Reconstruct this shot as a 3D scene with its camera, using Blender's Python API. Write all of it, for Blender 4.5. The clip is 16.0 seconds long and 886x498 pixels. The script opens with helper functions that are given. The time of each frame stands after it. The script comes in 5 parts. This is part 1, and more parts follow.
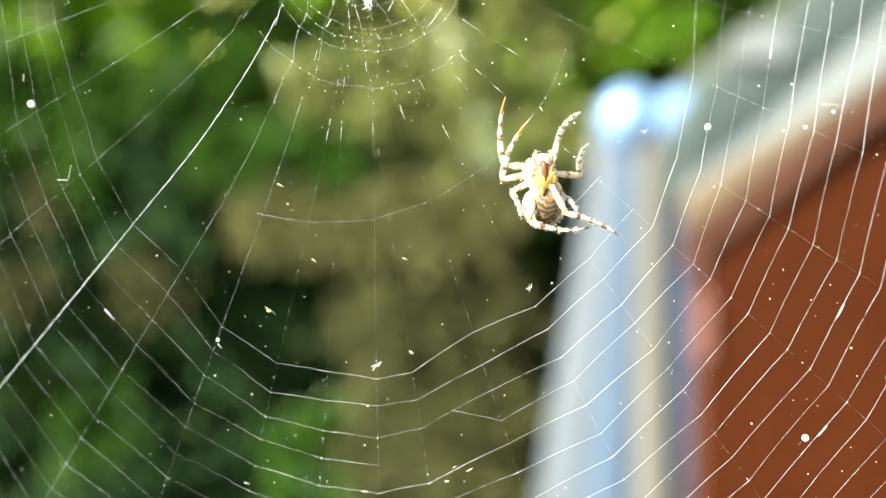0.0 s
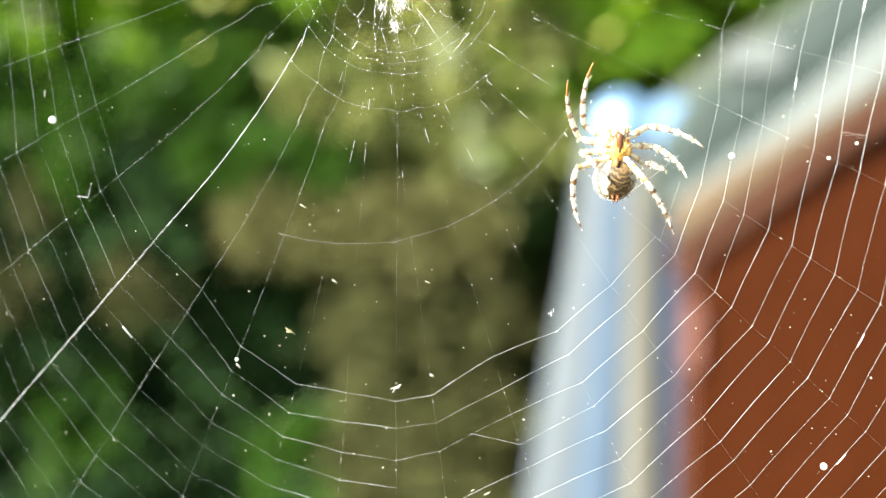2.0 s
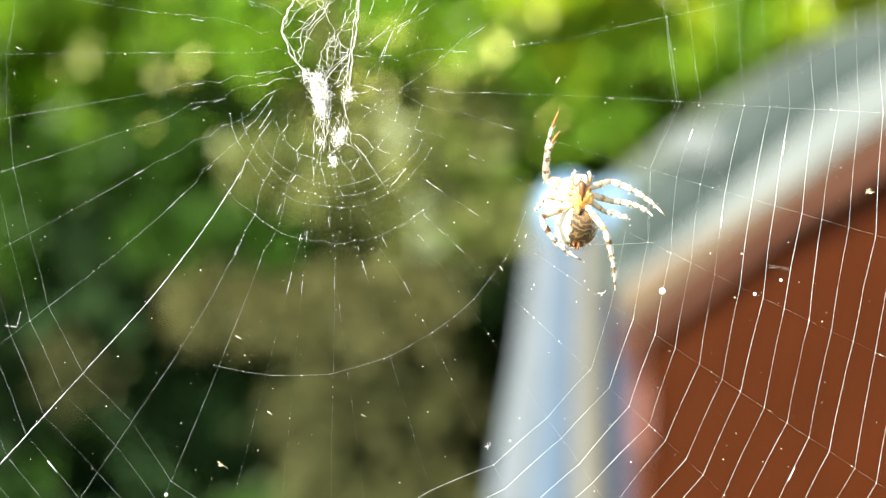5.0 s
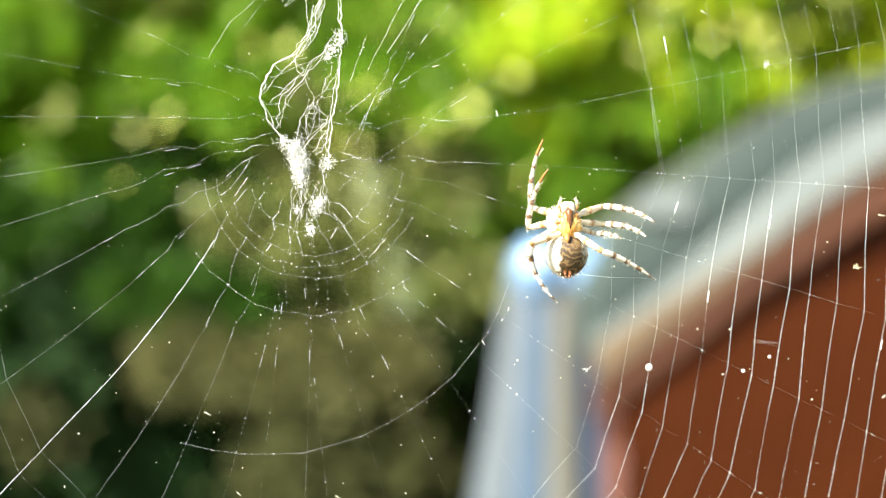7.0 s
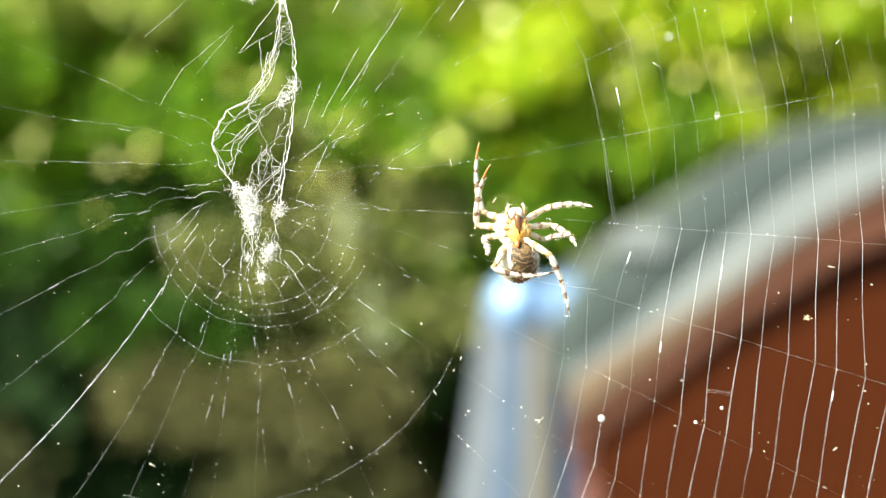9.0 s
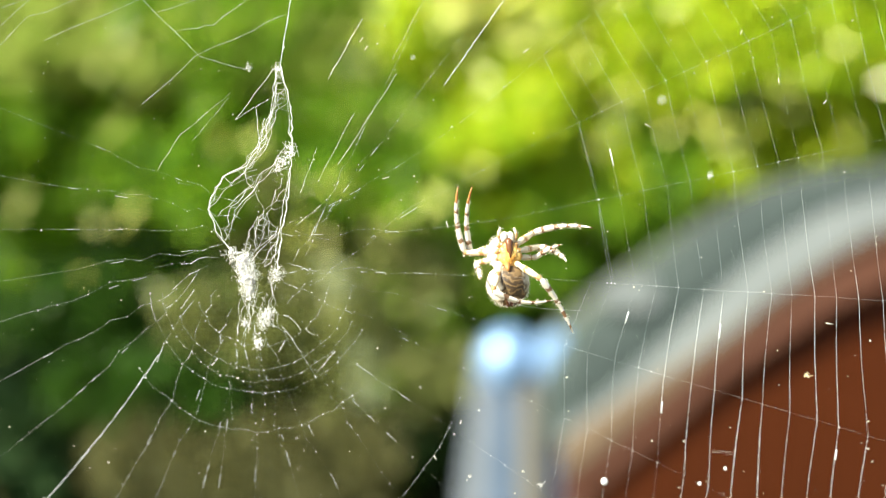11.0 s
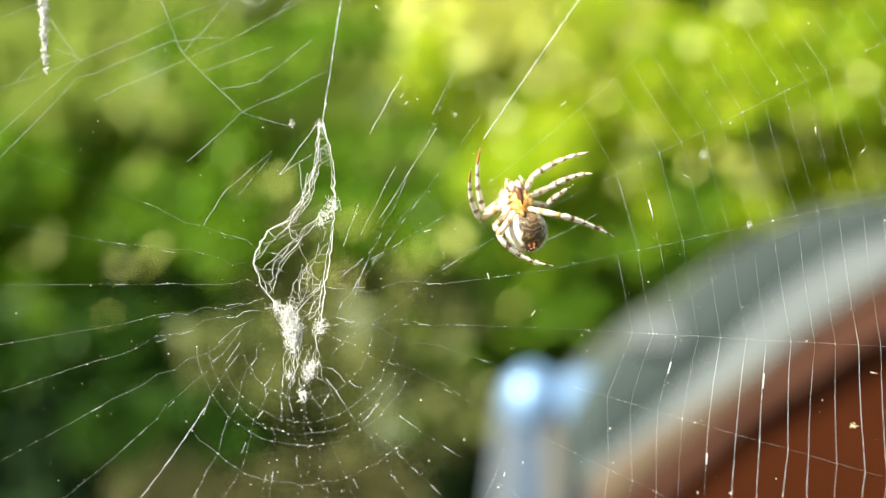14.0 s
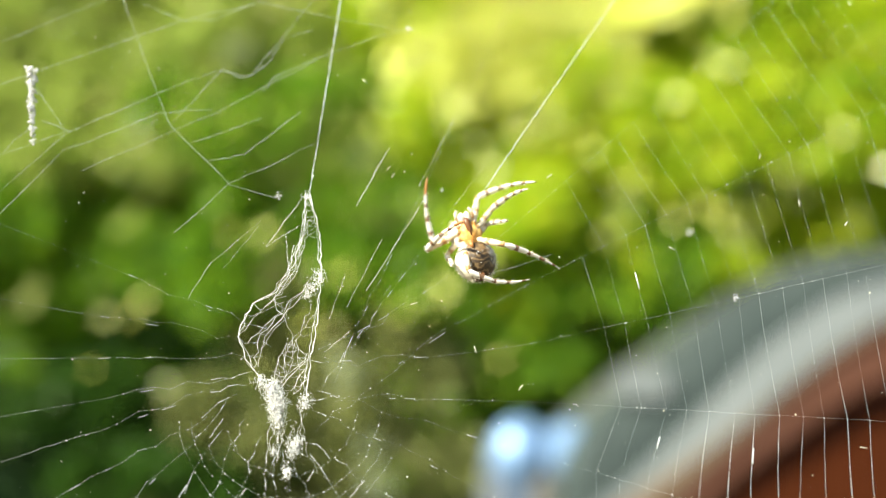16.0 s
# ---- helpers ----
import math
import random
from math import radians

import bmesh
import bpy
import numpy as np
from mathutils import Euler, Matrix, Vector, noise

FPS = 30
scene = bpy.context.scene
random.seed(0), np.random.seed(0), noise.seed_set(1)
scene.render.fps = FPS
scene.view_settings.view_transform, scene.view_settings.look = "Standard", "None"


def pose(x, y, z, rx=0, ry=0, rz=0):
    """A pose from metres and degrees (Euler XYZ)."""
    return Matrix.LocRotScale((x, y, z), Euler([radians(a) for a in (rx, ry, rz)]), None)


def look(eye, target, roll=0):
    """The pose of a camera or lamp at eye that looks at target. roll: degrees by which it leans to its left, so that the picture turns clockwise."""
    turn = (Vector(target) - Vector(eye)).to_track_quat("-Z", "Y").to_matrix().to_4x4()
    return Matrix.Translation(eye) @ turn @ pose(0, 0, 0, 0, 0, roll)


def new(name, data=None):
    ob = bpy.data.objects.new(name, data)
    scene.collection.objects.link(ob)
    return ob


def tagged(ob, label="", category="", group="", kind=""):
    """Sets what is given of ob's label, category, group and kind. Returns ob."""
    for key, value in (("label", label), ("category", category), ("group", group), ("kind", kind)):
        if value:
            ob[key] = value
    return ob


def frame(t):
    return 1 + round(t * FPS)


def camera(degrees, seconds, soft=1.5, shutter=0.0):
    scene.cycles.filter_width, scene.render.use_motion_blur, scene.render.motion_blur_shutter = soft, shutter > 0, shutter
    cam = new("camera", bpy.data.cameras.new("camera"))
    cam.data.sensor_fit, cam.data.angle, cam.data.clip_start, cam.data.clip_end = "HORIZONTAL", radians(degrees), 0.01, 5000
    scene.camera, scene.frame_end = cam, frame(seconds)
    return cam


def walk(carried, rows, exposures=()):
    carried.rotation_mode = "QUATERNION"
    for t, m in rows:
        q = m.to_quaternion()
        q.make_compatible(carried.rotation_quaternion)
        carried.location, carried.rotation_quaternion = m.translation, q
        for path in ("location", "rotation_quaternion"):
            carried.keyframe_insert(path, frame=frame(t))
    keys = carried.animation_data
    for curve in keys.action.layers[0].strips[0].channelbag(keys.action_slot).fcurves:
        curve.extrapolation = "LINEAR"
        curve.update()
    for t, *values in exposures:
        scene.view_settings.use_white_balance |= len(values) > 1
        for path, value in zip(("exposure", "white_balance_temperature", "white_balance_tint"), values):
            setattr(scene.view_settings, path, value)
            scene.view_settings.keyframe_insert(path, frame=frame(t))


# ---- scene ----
# A spider at work on its orb web, before a garden corner. The web hangs in the plane y = 0.
cam = camera(54.0, 16.0, soft=1.1)
cam.data.dof.use_dof = True
cam.data.dof.focus_distance = 0.1045
cam.data.dof.aperture_fstop = 6.9
cam.data.dof.aperture_blades = 6
PATH = [
    (0, (0.02126, -0.10449, -0.01007), (-0.2250, 1.8715, -0.1970), -0.15),
    (0.5, (0.02030, -0.10511, -0.00781), (-0.2034, 1.8776, -0.1456), 0.28),
    (1, (0.01905, -0.10484, -0.00774), (-0.2066, 1.8769, -0.1559), 0.58),
    (1.5, (0.01763, -0.10462, -0.00770), (-0.2182, 1.8731, -0.1900), 0.77),
    (2, (0.01714, -0.10485, -0.00782), (-0.2031, 1.8752, -0.1838), 0.78),
    (2.5, (0.01659, -0.10473, -0.00754), (-0.1779, 1.8781, -0.1828), 1.02),
    (3, (0.01719, -0.10521, -0.00536), (-0.1536, 1.8843, -0.1179), 0.94),
    (3.5, (0.01850, -0.10626, -0.00371), (-0.1096, 1.8892, -0.0474), 0.94),
    (4, (0.01876, -0.10670, -0.00247), (-0.1078, 1.8892, -0.0242), 0.80),
    (6.5, (0.01807, -0.10159, 0.00017), (-0.0495, 1.8950, 0.0962), 1.51),
    (7, (0.01760, -0.10180, 0.00081), (-0.0337, 1.8930, 0.1349), 1.47),
    (7.5, (0.01931, -0.10125, 0.00042), (-0.0071, 1.8938, 0.1380), 1.66),
    (8, (0.01931, -0.10104, 0.00050), (-0.0169, 1.8932, 0.1477), 1.84),
    (8.5, (0.02034, -0.10120, 0.00198), (0.0200, 1.8887, 0.2030), 1.63),
    (9, (0.02052, -0.10127, 0.00268), (0.0181, 1.8874, 0.2156), 1.72),
    (11.5, (0.01923, -0.10126, 0.00389), (0.0414, 1.8647, 0.3706), 0.62),
    (12, (0.01895, -0.10164, 0.00451), (0.0168, 1.8630, 0.3790), 0.70),
    (12.5, (0.01764, -0.10198, 0.00362), (0.0054, 1.8613, 0.3848), 0.95),
    (13, (0.01728, -0.10282, 0.00406), (0.0009, 1.8565, 0.4049), 1.00),
    (13.5, (0.01696, -0.10264, 0.00475), (0.0197, 1.8508, 0.4339), 0.80),
    (14, (0.01698, -0.10269, 0.00486), (-0.0111, 1.8515, 0.4298), 0.59),
    (14.5, (0.01662, -0.10333, 0.00571), (0.0028, 1.8457, 0.4539), 0.59),
    (15, (0.01694, -0.10383, 0.00742), (0.0257, 1.8287, 0.5223), 0.25),
    (15.5, (0.01687, -0.10386, 0.00735), (0.0255, 1.8282, 0.5240), 0.18),
    (16, (0.01699, -0.10303, 0.00750), (0.0180, 1.8231, 0.5459), 0.38),
]
EXPOSURES = [(0, 2.26, 6900, 4), (4, 2.20, 6900, 4), (8, 1.90, 6900, 4), (12, 1.64, 6900, 4), (16, 1.52, 6900, 4)]
walk(cam, [(t, look(eye, target, roll)) for t, eye, target, roll in PATH], EXPOSURES)

# ---- light: late sun from the upper left, in front of the web ----
world = bpy.data.worlds.new("sky")
scene.world = world
world.use_nodes = True
wn = world.node_tree
sky = wn.nodes.new("ShaderNodeTexSky")
sky.sky_type, sky.sun_disc = "NISHITA", False
SUN_FROM = Vector((-0.68, -0.52, 0.60)).normalized()
sky.sun_elevation = math.asin(SUN_FROM.z)
sky.sun_rotation = math.atan2(SUN_FROM.x, SUN_FROM.y)
wn.links.new(sky.outputs[0], wn.nodes["Background"].inputs[0])
wn.nodes["Background"].inputs[1].default_value = 0.085
sun = new("sun", bpy.data.lights.new("sun", "SUN"))
sun.data.energy, sun.data.angle, sun.data.color = 5.0, radians(0.5), (1.0, 0.95, 0.84)
sun.matrix_world = look(SUN_FROM * 10, (0, 0, 0))


# ---- materials ----
def material(name, color, rough=0.6, metal=0.0, second=None, scale=20.0, bump=0.0, detail_scale=None, translucent=0.0, island=None, spread=0.5, spec=0.5, amount=1.0):
    """Two tones mixed by a coarse and a fine noise, with relief; island: third tone taken at random by loose piece."""
    m = bpy.data.materials.new(name)
    m.use_nodes = True
    nt = m.node_tree
    b = nt.nodes["Principled BSDF"]
    b.inputs["Roughness"].default_value, b.inputs["Metallic"].default_value = rough, metal
    b.inputs["Specular IOR Level"].default_value = spec
    tc = nt.nodes.new("ShaderNodeTexCoord")
    big, fine = nt.nodes.new("ShaderNodeTexNoise"), nt.nodes.new("ShaderNodeTexNoise")
    big.inputs["Scale"].default_value, big.inputs["Detail"].default_value = scale, 4
    fine.inputs["Scale"].default_value, fine.inputs["Detail"].default_value = detail_scale or scale * 7, 3
    for n in (big, fine):
        nt.links.new(tc.outputs["Object"], n.inputs["Vector"])
    add = nt.nodes.new("ShaderNodeMix")
    add.inputs[0].default_value = 0.35
    nt.links.new(big.outputs[0], add.inputs[2])
    nt.links.new(fine.outputs[0], add.inputs[3])
    ramp = nt.nodes.new("ShaderNodeValToRGB")
    ramp.color_ramp.elements[0].position, ramp.color_ramp.elements[1].position = 0.5 - spread / 2, 0.5 + spread / 2
    ramp.color_ramp.elements[0].color = (*color, 1)
    ramp.color_ramp.elements[1].color = (*(second or tuple(c * 0.75 for c in color)), 1)
    nt.links.new(add.outputs[0], ramp.inputs[0])
    out = ramp.outputs[0]
    if island:
        geo = nt.nodes.new("ShaderNodeNewGeometry")
        mix = nt.nodes.new("ShaderNodeMix")
        mix.data_type = "RGBA"
        power = nt.nodes.new("ShaderNodeMath")
        power.operation = "POWER"
        power.inputs[1].default_value = 1.6
        nt.links.new(geo.outputs["Random Per Island"], power.inputs[0])
        nt.links.new(power.outputs[0], mix.inputs[0])
        nt.links.new(out, mix.inputs[6])
        mix.inputs[7].default_value = (*island, 1)
        out = mix.outputs[2]
    nt.links.new(out, b.inputs["Base Color"])
    if bump:
        bm = nt.nodes.new("ShaderNodeBump")
        bm.inputs["Strength"].default_value, bm.inputs["Distance"].default_value = bump, 0.3 / scale
        nt.links.new(add.outputs[0], bm.inputs["Height"])
        nt.links.new(bm.outputs[0], b.inputs["Normal"])
    if translucent:
        tr, mx = nt.nodes.new("ShaderNodeBsdfTranslucent"), nt.nodes.new("ShaderNodeMixShader")
        mx.inputs[0].default_value = translucent
        nt.links.new(out, tr.inputs[0])
        nt.links.new(b.outputs[0], mx.inputs[1])
        nt.links.new(tr.outputs[0], mx.inputs[2])
        nt.links.new(mx.outputs[0], nt.nodes["Material Output"].inputs[0])
    return m


def banded(name, pale, dark, bands, rough=0.45, power=1.0, scale=900.0):
    """Rings of two tones along the object's own z, broken by noise, for a ringed leg; bands: rings per metre."""
    m = material(name, pale, rough, second=tuple(c * 0.8 for c in pale), scale=scale, bump=0.4, translucent=0.25)
    nt = m.node_tree
    b = nt.nodes["Principled BSDF"]
    tc = nt.nodes.new("ShaderNodeTexCoord")
    sep = nt.nodes.new("ShaderNodeSeparateXYZ")
    nt.links.new(tc.outputs["Object"], sep.inputs[0])
    jag = nt.nodes.new("ShaderNodeTexNoise")
    jag.inputs["Scale"].default_value = 2200
    nt.links.new(tc.outputs["Object"], jag.inputs["Vector"])
    mul = nt.nodes.new("ShaderNodeMath")
    mul.operation, mul.inputs[1].default_value = "MULTIPLY", bands * 2 * math.pi
    nt.links.new(sep.outputs[2], mul.inputs[0])
    plus = nt.nodes.new("ShaderNodeMath")
    plus.operation = "MULTIPLY_ADD"
    plus.inputs[1].default_value = 4.5
    nt.links.new(jag.outputs[0], plus.inputs[0])
    nt.links.new(mul.outputs[0], plus.inputs[2])
    sine = nt.nodes.new("ShaderNodeMath")
    sine.operation = "SINE"
    nt.links.new(plus.outputs[0], sine.inputs[0])
    ramp = nt.nodes.new("ShaderNodeValToRGB")
    ramp.color_ramp.elements[0].position, ramp.color_ramp.elements[1].position = 0.42, 0.75
    ramp.color_ramp.elements[0].color, ramp.color_ramp.elements[1].color = (0, 0, 0, 1), (1, 1, 1, 1)
    nt.links.new(sine.outputs[0], ramp.inputs[0])
    old = b.inputs["Base Color"].links[0].from_socket
    mix = nt.nodes.new("ShaderNodeMix")
    mix.data_type = "RGBA"
    nt.links.new(ramp.outputs[0], mix.inputs[0])
    nt.links.new(old, mix.inputs[6])
    mix.inputs[7].default_value = (*dark, 1)
    for link in list(old.links):
        if link.to_node != mix:
            nt.links.new(mix.outputs[2], link.to_socket)
    return m


SILK = material("silk", (0.82, 0.87, 0.90), 0.25, second=(0.72, 0.77, 0.80), scale=3000, translucent=0.35)
SILK_OLD = material("dusty_silk", (0.90, 0.90, 0.90), 0.5, second=(0.82, 0.82, 0.80), scale=2500, translucent=0.5)
DUST = material("dust", (0.82, 0.82, 0.78), 0.6, second=(0.72, 0.71, 0.62), scale=2000, island=(0.80, 0.76, 0.55))
DROP = material("bright_bead", (0.85, 0.87, 0.88), 0.15, second=(0.8, 0.82, 0.84), scale=2000, translucent=0.3)
SEED = material("seed_fluff", (0.55, 0.45, 0.22), 0.7, second=(0.75, 0.70, 0.50), scale=1800, bump=0.4)
AMBER = material("amber_chitin", (0.66, 0.27, 0.04), 0.38, second=(0.94, 0.66, 0.22), scale=1100, bump=0.6, translucent=0.2, spread=0.25)
MARK = material("dark_brown_chitin", (0.10, 0.035, 0.012), 0.4, second=(0.17, 0.065, 0.02), scale=1200, bump=0.2)
HAIRY = material("pale_haired_chitin", (0.92, 0.90, 0.84), 0.45, second=(0.74, 0.66, 0.52), scale=1100, bump=0.8, spread=0.3, translucent=0.15)
HAIR = material("pale_bristle", (0.90, 0.87, 0.80), 0.4, second=(0.74, 0.64, 0.48), scale=900)
FEMUR = banded("ringed_femur", (0.88, 0.77, 0.58), (0.46, 0.26, 0.10), 420)
SHIN = banded("ringed_shin", (0.90, 0.87, 0.80), (0.22, 0.12, 0.06), 560)
TIP = material("orange_brown_chitin", (0.48, 0.21, 0.06), 0.4, second=(0.34, 0.13, 0.04), scale=1200, bump=0.3)
LEAF_A = material("hedge_leaf", (0.10, 0.25, 0.022), 0.3, second=(0.17, 0.34, 0.035), scale=3, translucent=0.5, island=(0.29, 0.46, 0.03), spec=0.35)
# golden green, brightened to hold the sunlight on the upper leaves
LEAF_B = material("sunlight_gold_leaf", (0.265, 0.45, 0.024), 0.32, second=(0.39, 0.56, 0.032), scale=2.5, translucent=0.5, island=(0.72, 0.76, 0.06), spec=0.3)
LEAF_E = material("pale_leaf", (0.33, 0.46, 0.085), 0.32, second=(0.42, 0.55, 0.12), scale=2.5, translucent=0.5, island=(0.46, 0.50, 0.16), spec=0.25)
# strong sunlight is put into this pale yellow leaf colour
LEAF_G = material("sun_glare_leaf", (0.70, 0.75, 0.12), 0.3, second=(0.80, 0.84, 0.20), scale=3, translucent=0.2, island=(0.88, 0.89, 0.40))
# the shade of the low growth is put into this dark leaf colour
LEAF_C = material("shade_dark_leaf", (0.021, 0.056, 0.020), 0.6, second=(0.030, 0.074, 0.025), scale=4, translucent=0.25, island=(0.035, 0.068, 0.019), spec=0.12)
LEAF_H = material("olive_leaf", (0.138, 0.168, 0.048), 0.35, second=(0.185, 0.21, 0.066), scale=2.5, translucent=0.45, island=(0.36, 0.39, 0.15), spec=0.3)
LEAF_F = material("laurel_leaf", (0.034, 0.098, 0.011), 0.42, second=(0.046, 0.122, 0.015), scale=3, translucent=0.35, island=(0.072, 0.155, 0.022), spec=0.3)
# pale tone that imitates the sun's glint on single leaves
LEAF_W = material("glint_leaf", (0.28, 0.34, 0.18), 0.35, second=(0.35, 0.40, 0.24), scale=3, translucent=0.4, island=(0.42, 0.47, 0.30), spec=0.4)
LEAF_D = material("withered_leaf", (0.145, 0.150, 0.052), 0.7, second=(0.178, 0.180, 0.070), scale=3, translucent=0.3, island=(0.21, 0.21, 0.095), spec=0.2)
LEAF_K = material("dull_leaf", (0.066, 0.077, 0.026), 0.7, second=(0.084, 0.094, 0.034), scale=3, translucent=0.3, island=(0.108, 0.108, 0.046), spec=0.15)
BARK = material("bark", (0.05, 0.038, 0.02), 0.85, second=(0.08, 0.062, 0.034), scale=9, bump=0.8)
SOIL = material("soil_and_litter", (0.07, 0.055, 0.03), 0.95, second=(0.13, 0.11, 0.05), scale=3, bump=0.7)
FASCIA = material("faded_red_brown_paint", (0.062, 0.025, 0.015), 0.6, second=(0.078, 0.032, 0.019), scale=6, bump=0.25, spec=0.2)
RED_BOARD = material("red_brown_paint", (0.033, 0.0076, 0.0016), 0.6, second=(0.046, 0.0106, 0.0024), scale=6, bump=0.25, spec=0.08)
RED_DARK = material("red_brown_batten_paint", (0.05, 0.014, 0.006), 0.5, second=(0.07, 0.019, 0.008), scale=6, bump=0.25)
PINKISH = material("faded_pink_paint", (0.13, 0.05, 0.038), 0.6, second=(0.16, 0.064, 0.048), scale=12, bump=0.2)
ROOF_GREY = material("weathered_grey_metal", (0.037, 0.052, 0.051), 0.6, second=(0.054, 0.072, 0.070), scale=5, bump=0.3, spec=0.3)
ROOF_DARK = material("dark_roof_felt", (0.05, 0.06, 0.05), 0.8, second=(0.07, 0.08, 0.07), scale=8, bump=0.5)
GUTTER = material("dull_grey_metal", (0.022, 0.034, 0.034), 0.6, second=(0.032, 0.046, 0.045), scale=6, bump=0.3, spec=0.3)
CREAM = material("cream_paint", (0.12, 0.085, 0.055), 0.6, second=(0.145, 0.105, 0.07), scale=9, bump=0.2, spec=0.2)
PALE = material("pale_grey_paint", (0.125, 0.144, 0.149), 0.5, second=(0.165, 0.184, 0.19), scale=9, bump=0.2)
CLOTH_BLUE = material("pale_blue_cloth", (0.045, 0.078, 0.132), 0.6, second=(0.058, 0.095, 0.158), scale=14, bump=0.3, translucent=0.2)
CLOTH_WHITE = material("white_cloth", (0.092, 0.112, 0.14), 0.6, second=(0.08, 0.098, 0.124), scale=14, bump=0.3, translucent=0.2)
CLOTH_TAN = material("tan_cloth", (0.10, 0.10, 0.092), 0.65, second=(0.12, 0.118, 0.106), scale=14, bump=0.3, translucent=0.2)
CLOTH_DEEP = material("slate_blue_cloth", (0.021, 0.044, 0.092), 0.6, second=(0.029, 0.056, 0.112), scale=14, bump=0.3, translucent=0.2)
GLOSS_BLUE = material("glossy_blue_metal", (0.15, 0.26, 0.44), 0.42, metal=0.3, second=(0.17, 0.29, 0.5), scale=14, bump=0.05)

SATIN_BLUE = material("satin_blue_metal", (0.11, 0.19, 0.32), 0.75, second=(0.13, 0.215, 0.35), scale=14, spec=0.08)


# ---- mesh tools ----
class Soup:
    """Vertices and faces gathered for one mesh."""

    def __init__(self):
        self.v, self.f, self.mi = [], [], []

    def face(self, pts, mat=0):
        n = len(self.v)
        self.v += [tuple(p) for p in pts]
        self.f.append(tuple(range(n, n + len(pts))))
        self.mi.append(mat)

    def tube(self, pts, radii, sides=5, squash=1.0, mat=0, cap=True):
        pts = [Vector(p) for p in pts]
        if not hasattr(radii, "__len__"):
            radii = [radii] * len(pts)
        base = len(self.v)
        side = None
        for i, (p, r) in enumerate(zip(pts, radii)):
            d = (pts[min(i + 1, len(pts) - 1)] - pts[max(i - 1, 0)]).normalized()
            if side is None:
                side = d.cross(Vector((0, 1, 0)) if abs(d.y) < 0.9 else Vector((1, 0, 0))).normalized()
            side = (side - d * side.dot(d)).normalized()
            other = d.cross(side)
            for k in range(sides):
                a = 2 * math.pi * k / sides
                self.v.append(tuple(p + side * (r * math.cos(a)) + other * (r * squash * math.sin(a))))
        for i in range(len(pts) - 1):
            for k in range(sides):
                a, b = base + i * sides + k, base + i * sides + (k + 1) % sides
                self.f.append((a, b, b + sides, a + sides))
                self.mi.append(mat)
        if cap:
            self.f += [tuple(range(base + sides - 1, base - 1, -1)), tuple(range(base + (len(pts) - 1) * sides, base + len(pts) * sides))]
            self.mi += [mat, mat]

    def bead(self, p, r, stretch=(1, 1, 1), mat=0):
        n = len(self.v)
        for d in ((1, 0, 0), (-1, 0, 0), (0, 1, 0), (0, -1, 0), (0, 0, 1), (0, 0, -1)):
            self.v.append(tuple(p[i] + d[i] * r * stretch[i] for i in range(3)))
        for a, b, c in ((0, 2, 4), (2, 1, 4), (1, 3, 4), (3, 0, 4), (2, 0, 5), (1, 2, 5), (3, 1, 5), (0, 3, 5)):
            self.f.append((n + a, n + b, n + c))
            self.mi.append(mat)

    def ball(self, p, radii, rings=8, sides=12, rough=0.0, mat=0, turn=None):
        n = len(self.v)
        p = Vector(p)
        for i in range(rings + 1):
            th = math.pi * i / rings
            for k in range(sides):
                ph = 2 * math.pi * k / sides
                d = Vector((math.sin(th) * math.cos(ph), math.sin(th) * math.sin(ph), math.cos(th)))
                g = 1 + rough * (noise.noise(d * 2.3 + p * 700) + 0.5 * noise.noise(d * 6 + p * 300))
                q = Vector((d.x * radii[0], d.y * radii[1], d.z * radii[2])) * g
                self.v.append(tuple(p + (turn @ q if turn else q)))
        for i in range(rings):
            for k in range(sides):
                a, b = n + i * sides + k, n + i * sides + (k + 1) % sides
                self.f.append((a, a + sides, b + sides, b))
                self.mi.append(mat)

    def mesh(self, name, mats, smooth=True):
        me = bpy.data.meshes.new(name)
        me.from_pydata(self.v, [], self.f)
        for m in mats if isinstance(mats, (list, tuple)) else [mats]:
            me.materials.append(m)
        me.polygons.foreach_set("material_index", self.mi)
        if smooth:
            me.polygons.foreach_set("use_smooth", [True] * len(me.polygons))
        me.update()
        return me


def part(name, soup, mats, parent=None, label="", smooth=True, at=(0, 0, 0)):
    ob = new(name, soup.mesh(name, mats, smooth))
    if parent:
        ob.parent = parent
    ob.location = at
    return tagged(ob, label)


def thing(name, at=(0, 0, 0)):
    ob = new(name)
    ob.location = at
    ob.empty_display_size = 0.005
    return ob


def box(soup, x0, x1, y0, y1, z0, z1, mat=0, bevel=0.0):
    """A box with chamfered long edges."""
    b = min(bevel, (x1 - x0) / 3, (z1 - z0) / 3)
    ring = [(x0 + b, z0), (x1 - b, z0), (x1, z0 + b), (x1, z1 - b), (x1 - b, z1), (x0 + b, z1), (x0, z1 - b), (x0, z0 + b)] if b else [(x0, z0), (x1, z0), (x1, z1), (x0, z1)]
    n = len(soup.v)
    k = len(ring)
    soup.v += [(x, y0, z) for x, z in ring] + [(x, y1, z) for x, z in ring]
    for i in range(k):
        j = (i + 1) % k
        soup.f.append((n + i, n + j, n + k + j, n + k + i))
        soup.mi.append(mat)
    soup.f += [tuple(range(n + k - 1, n - 1, -1)), tuple(range(n + k, n + 2 * k))]
    soup.mi += [mat, mat]


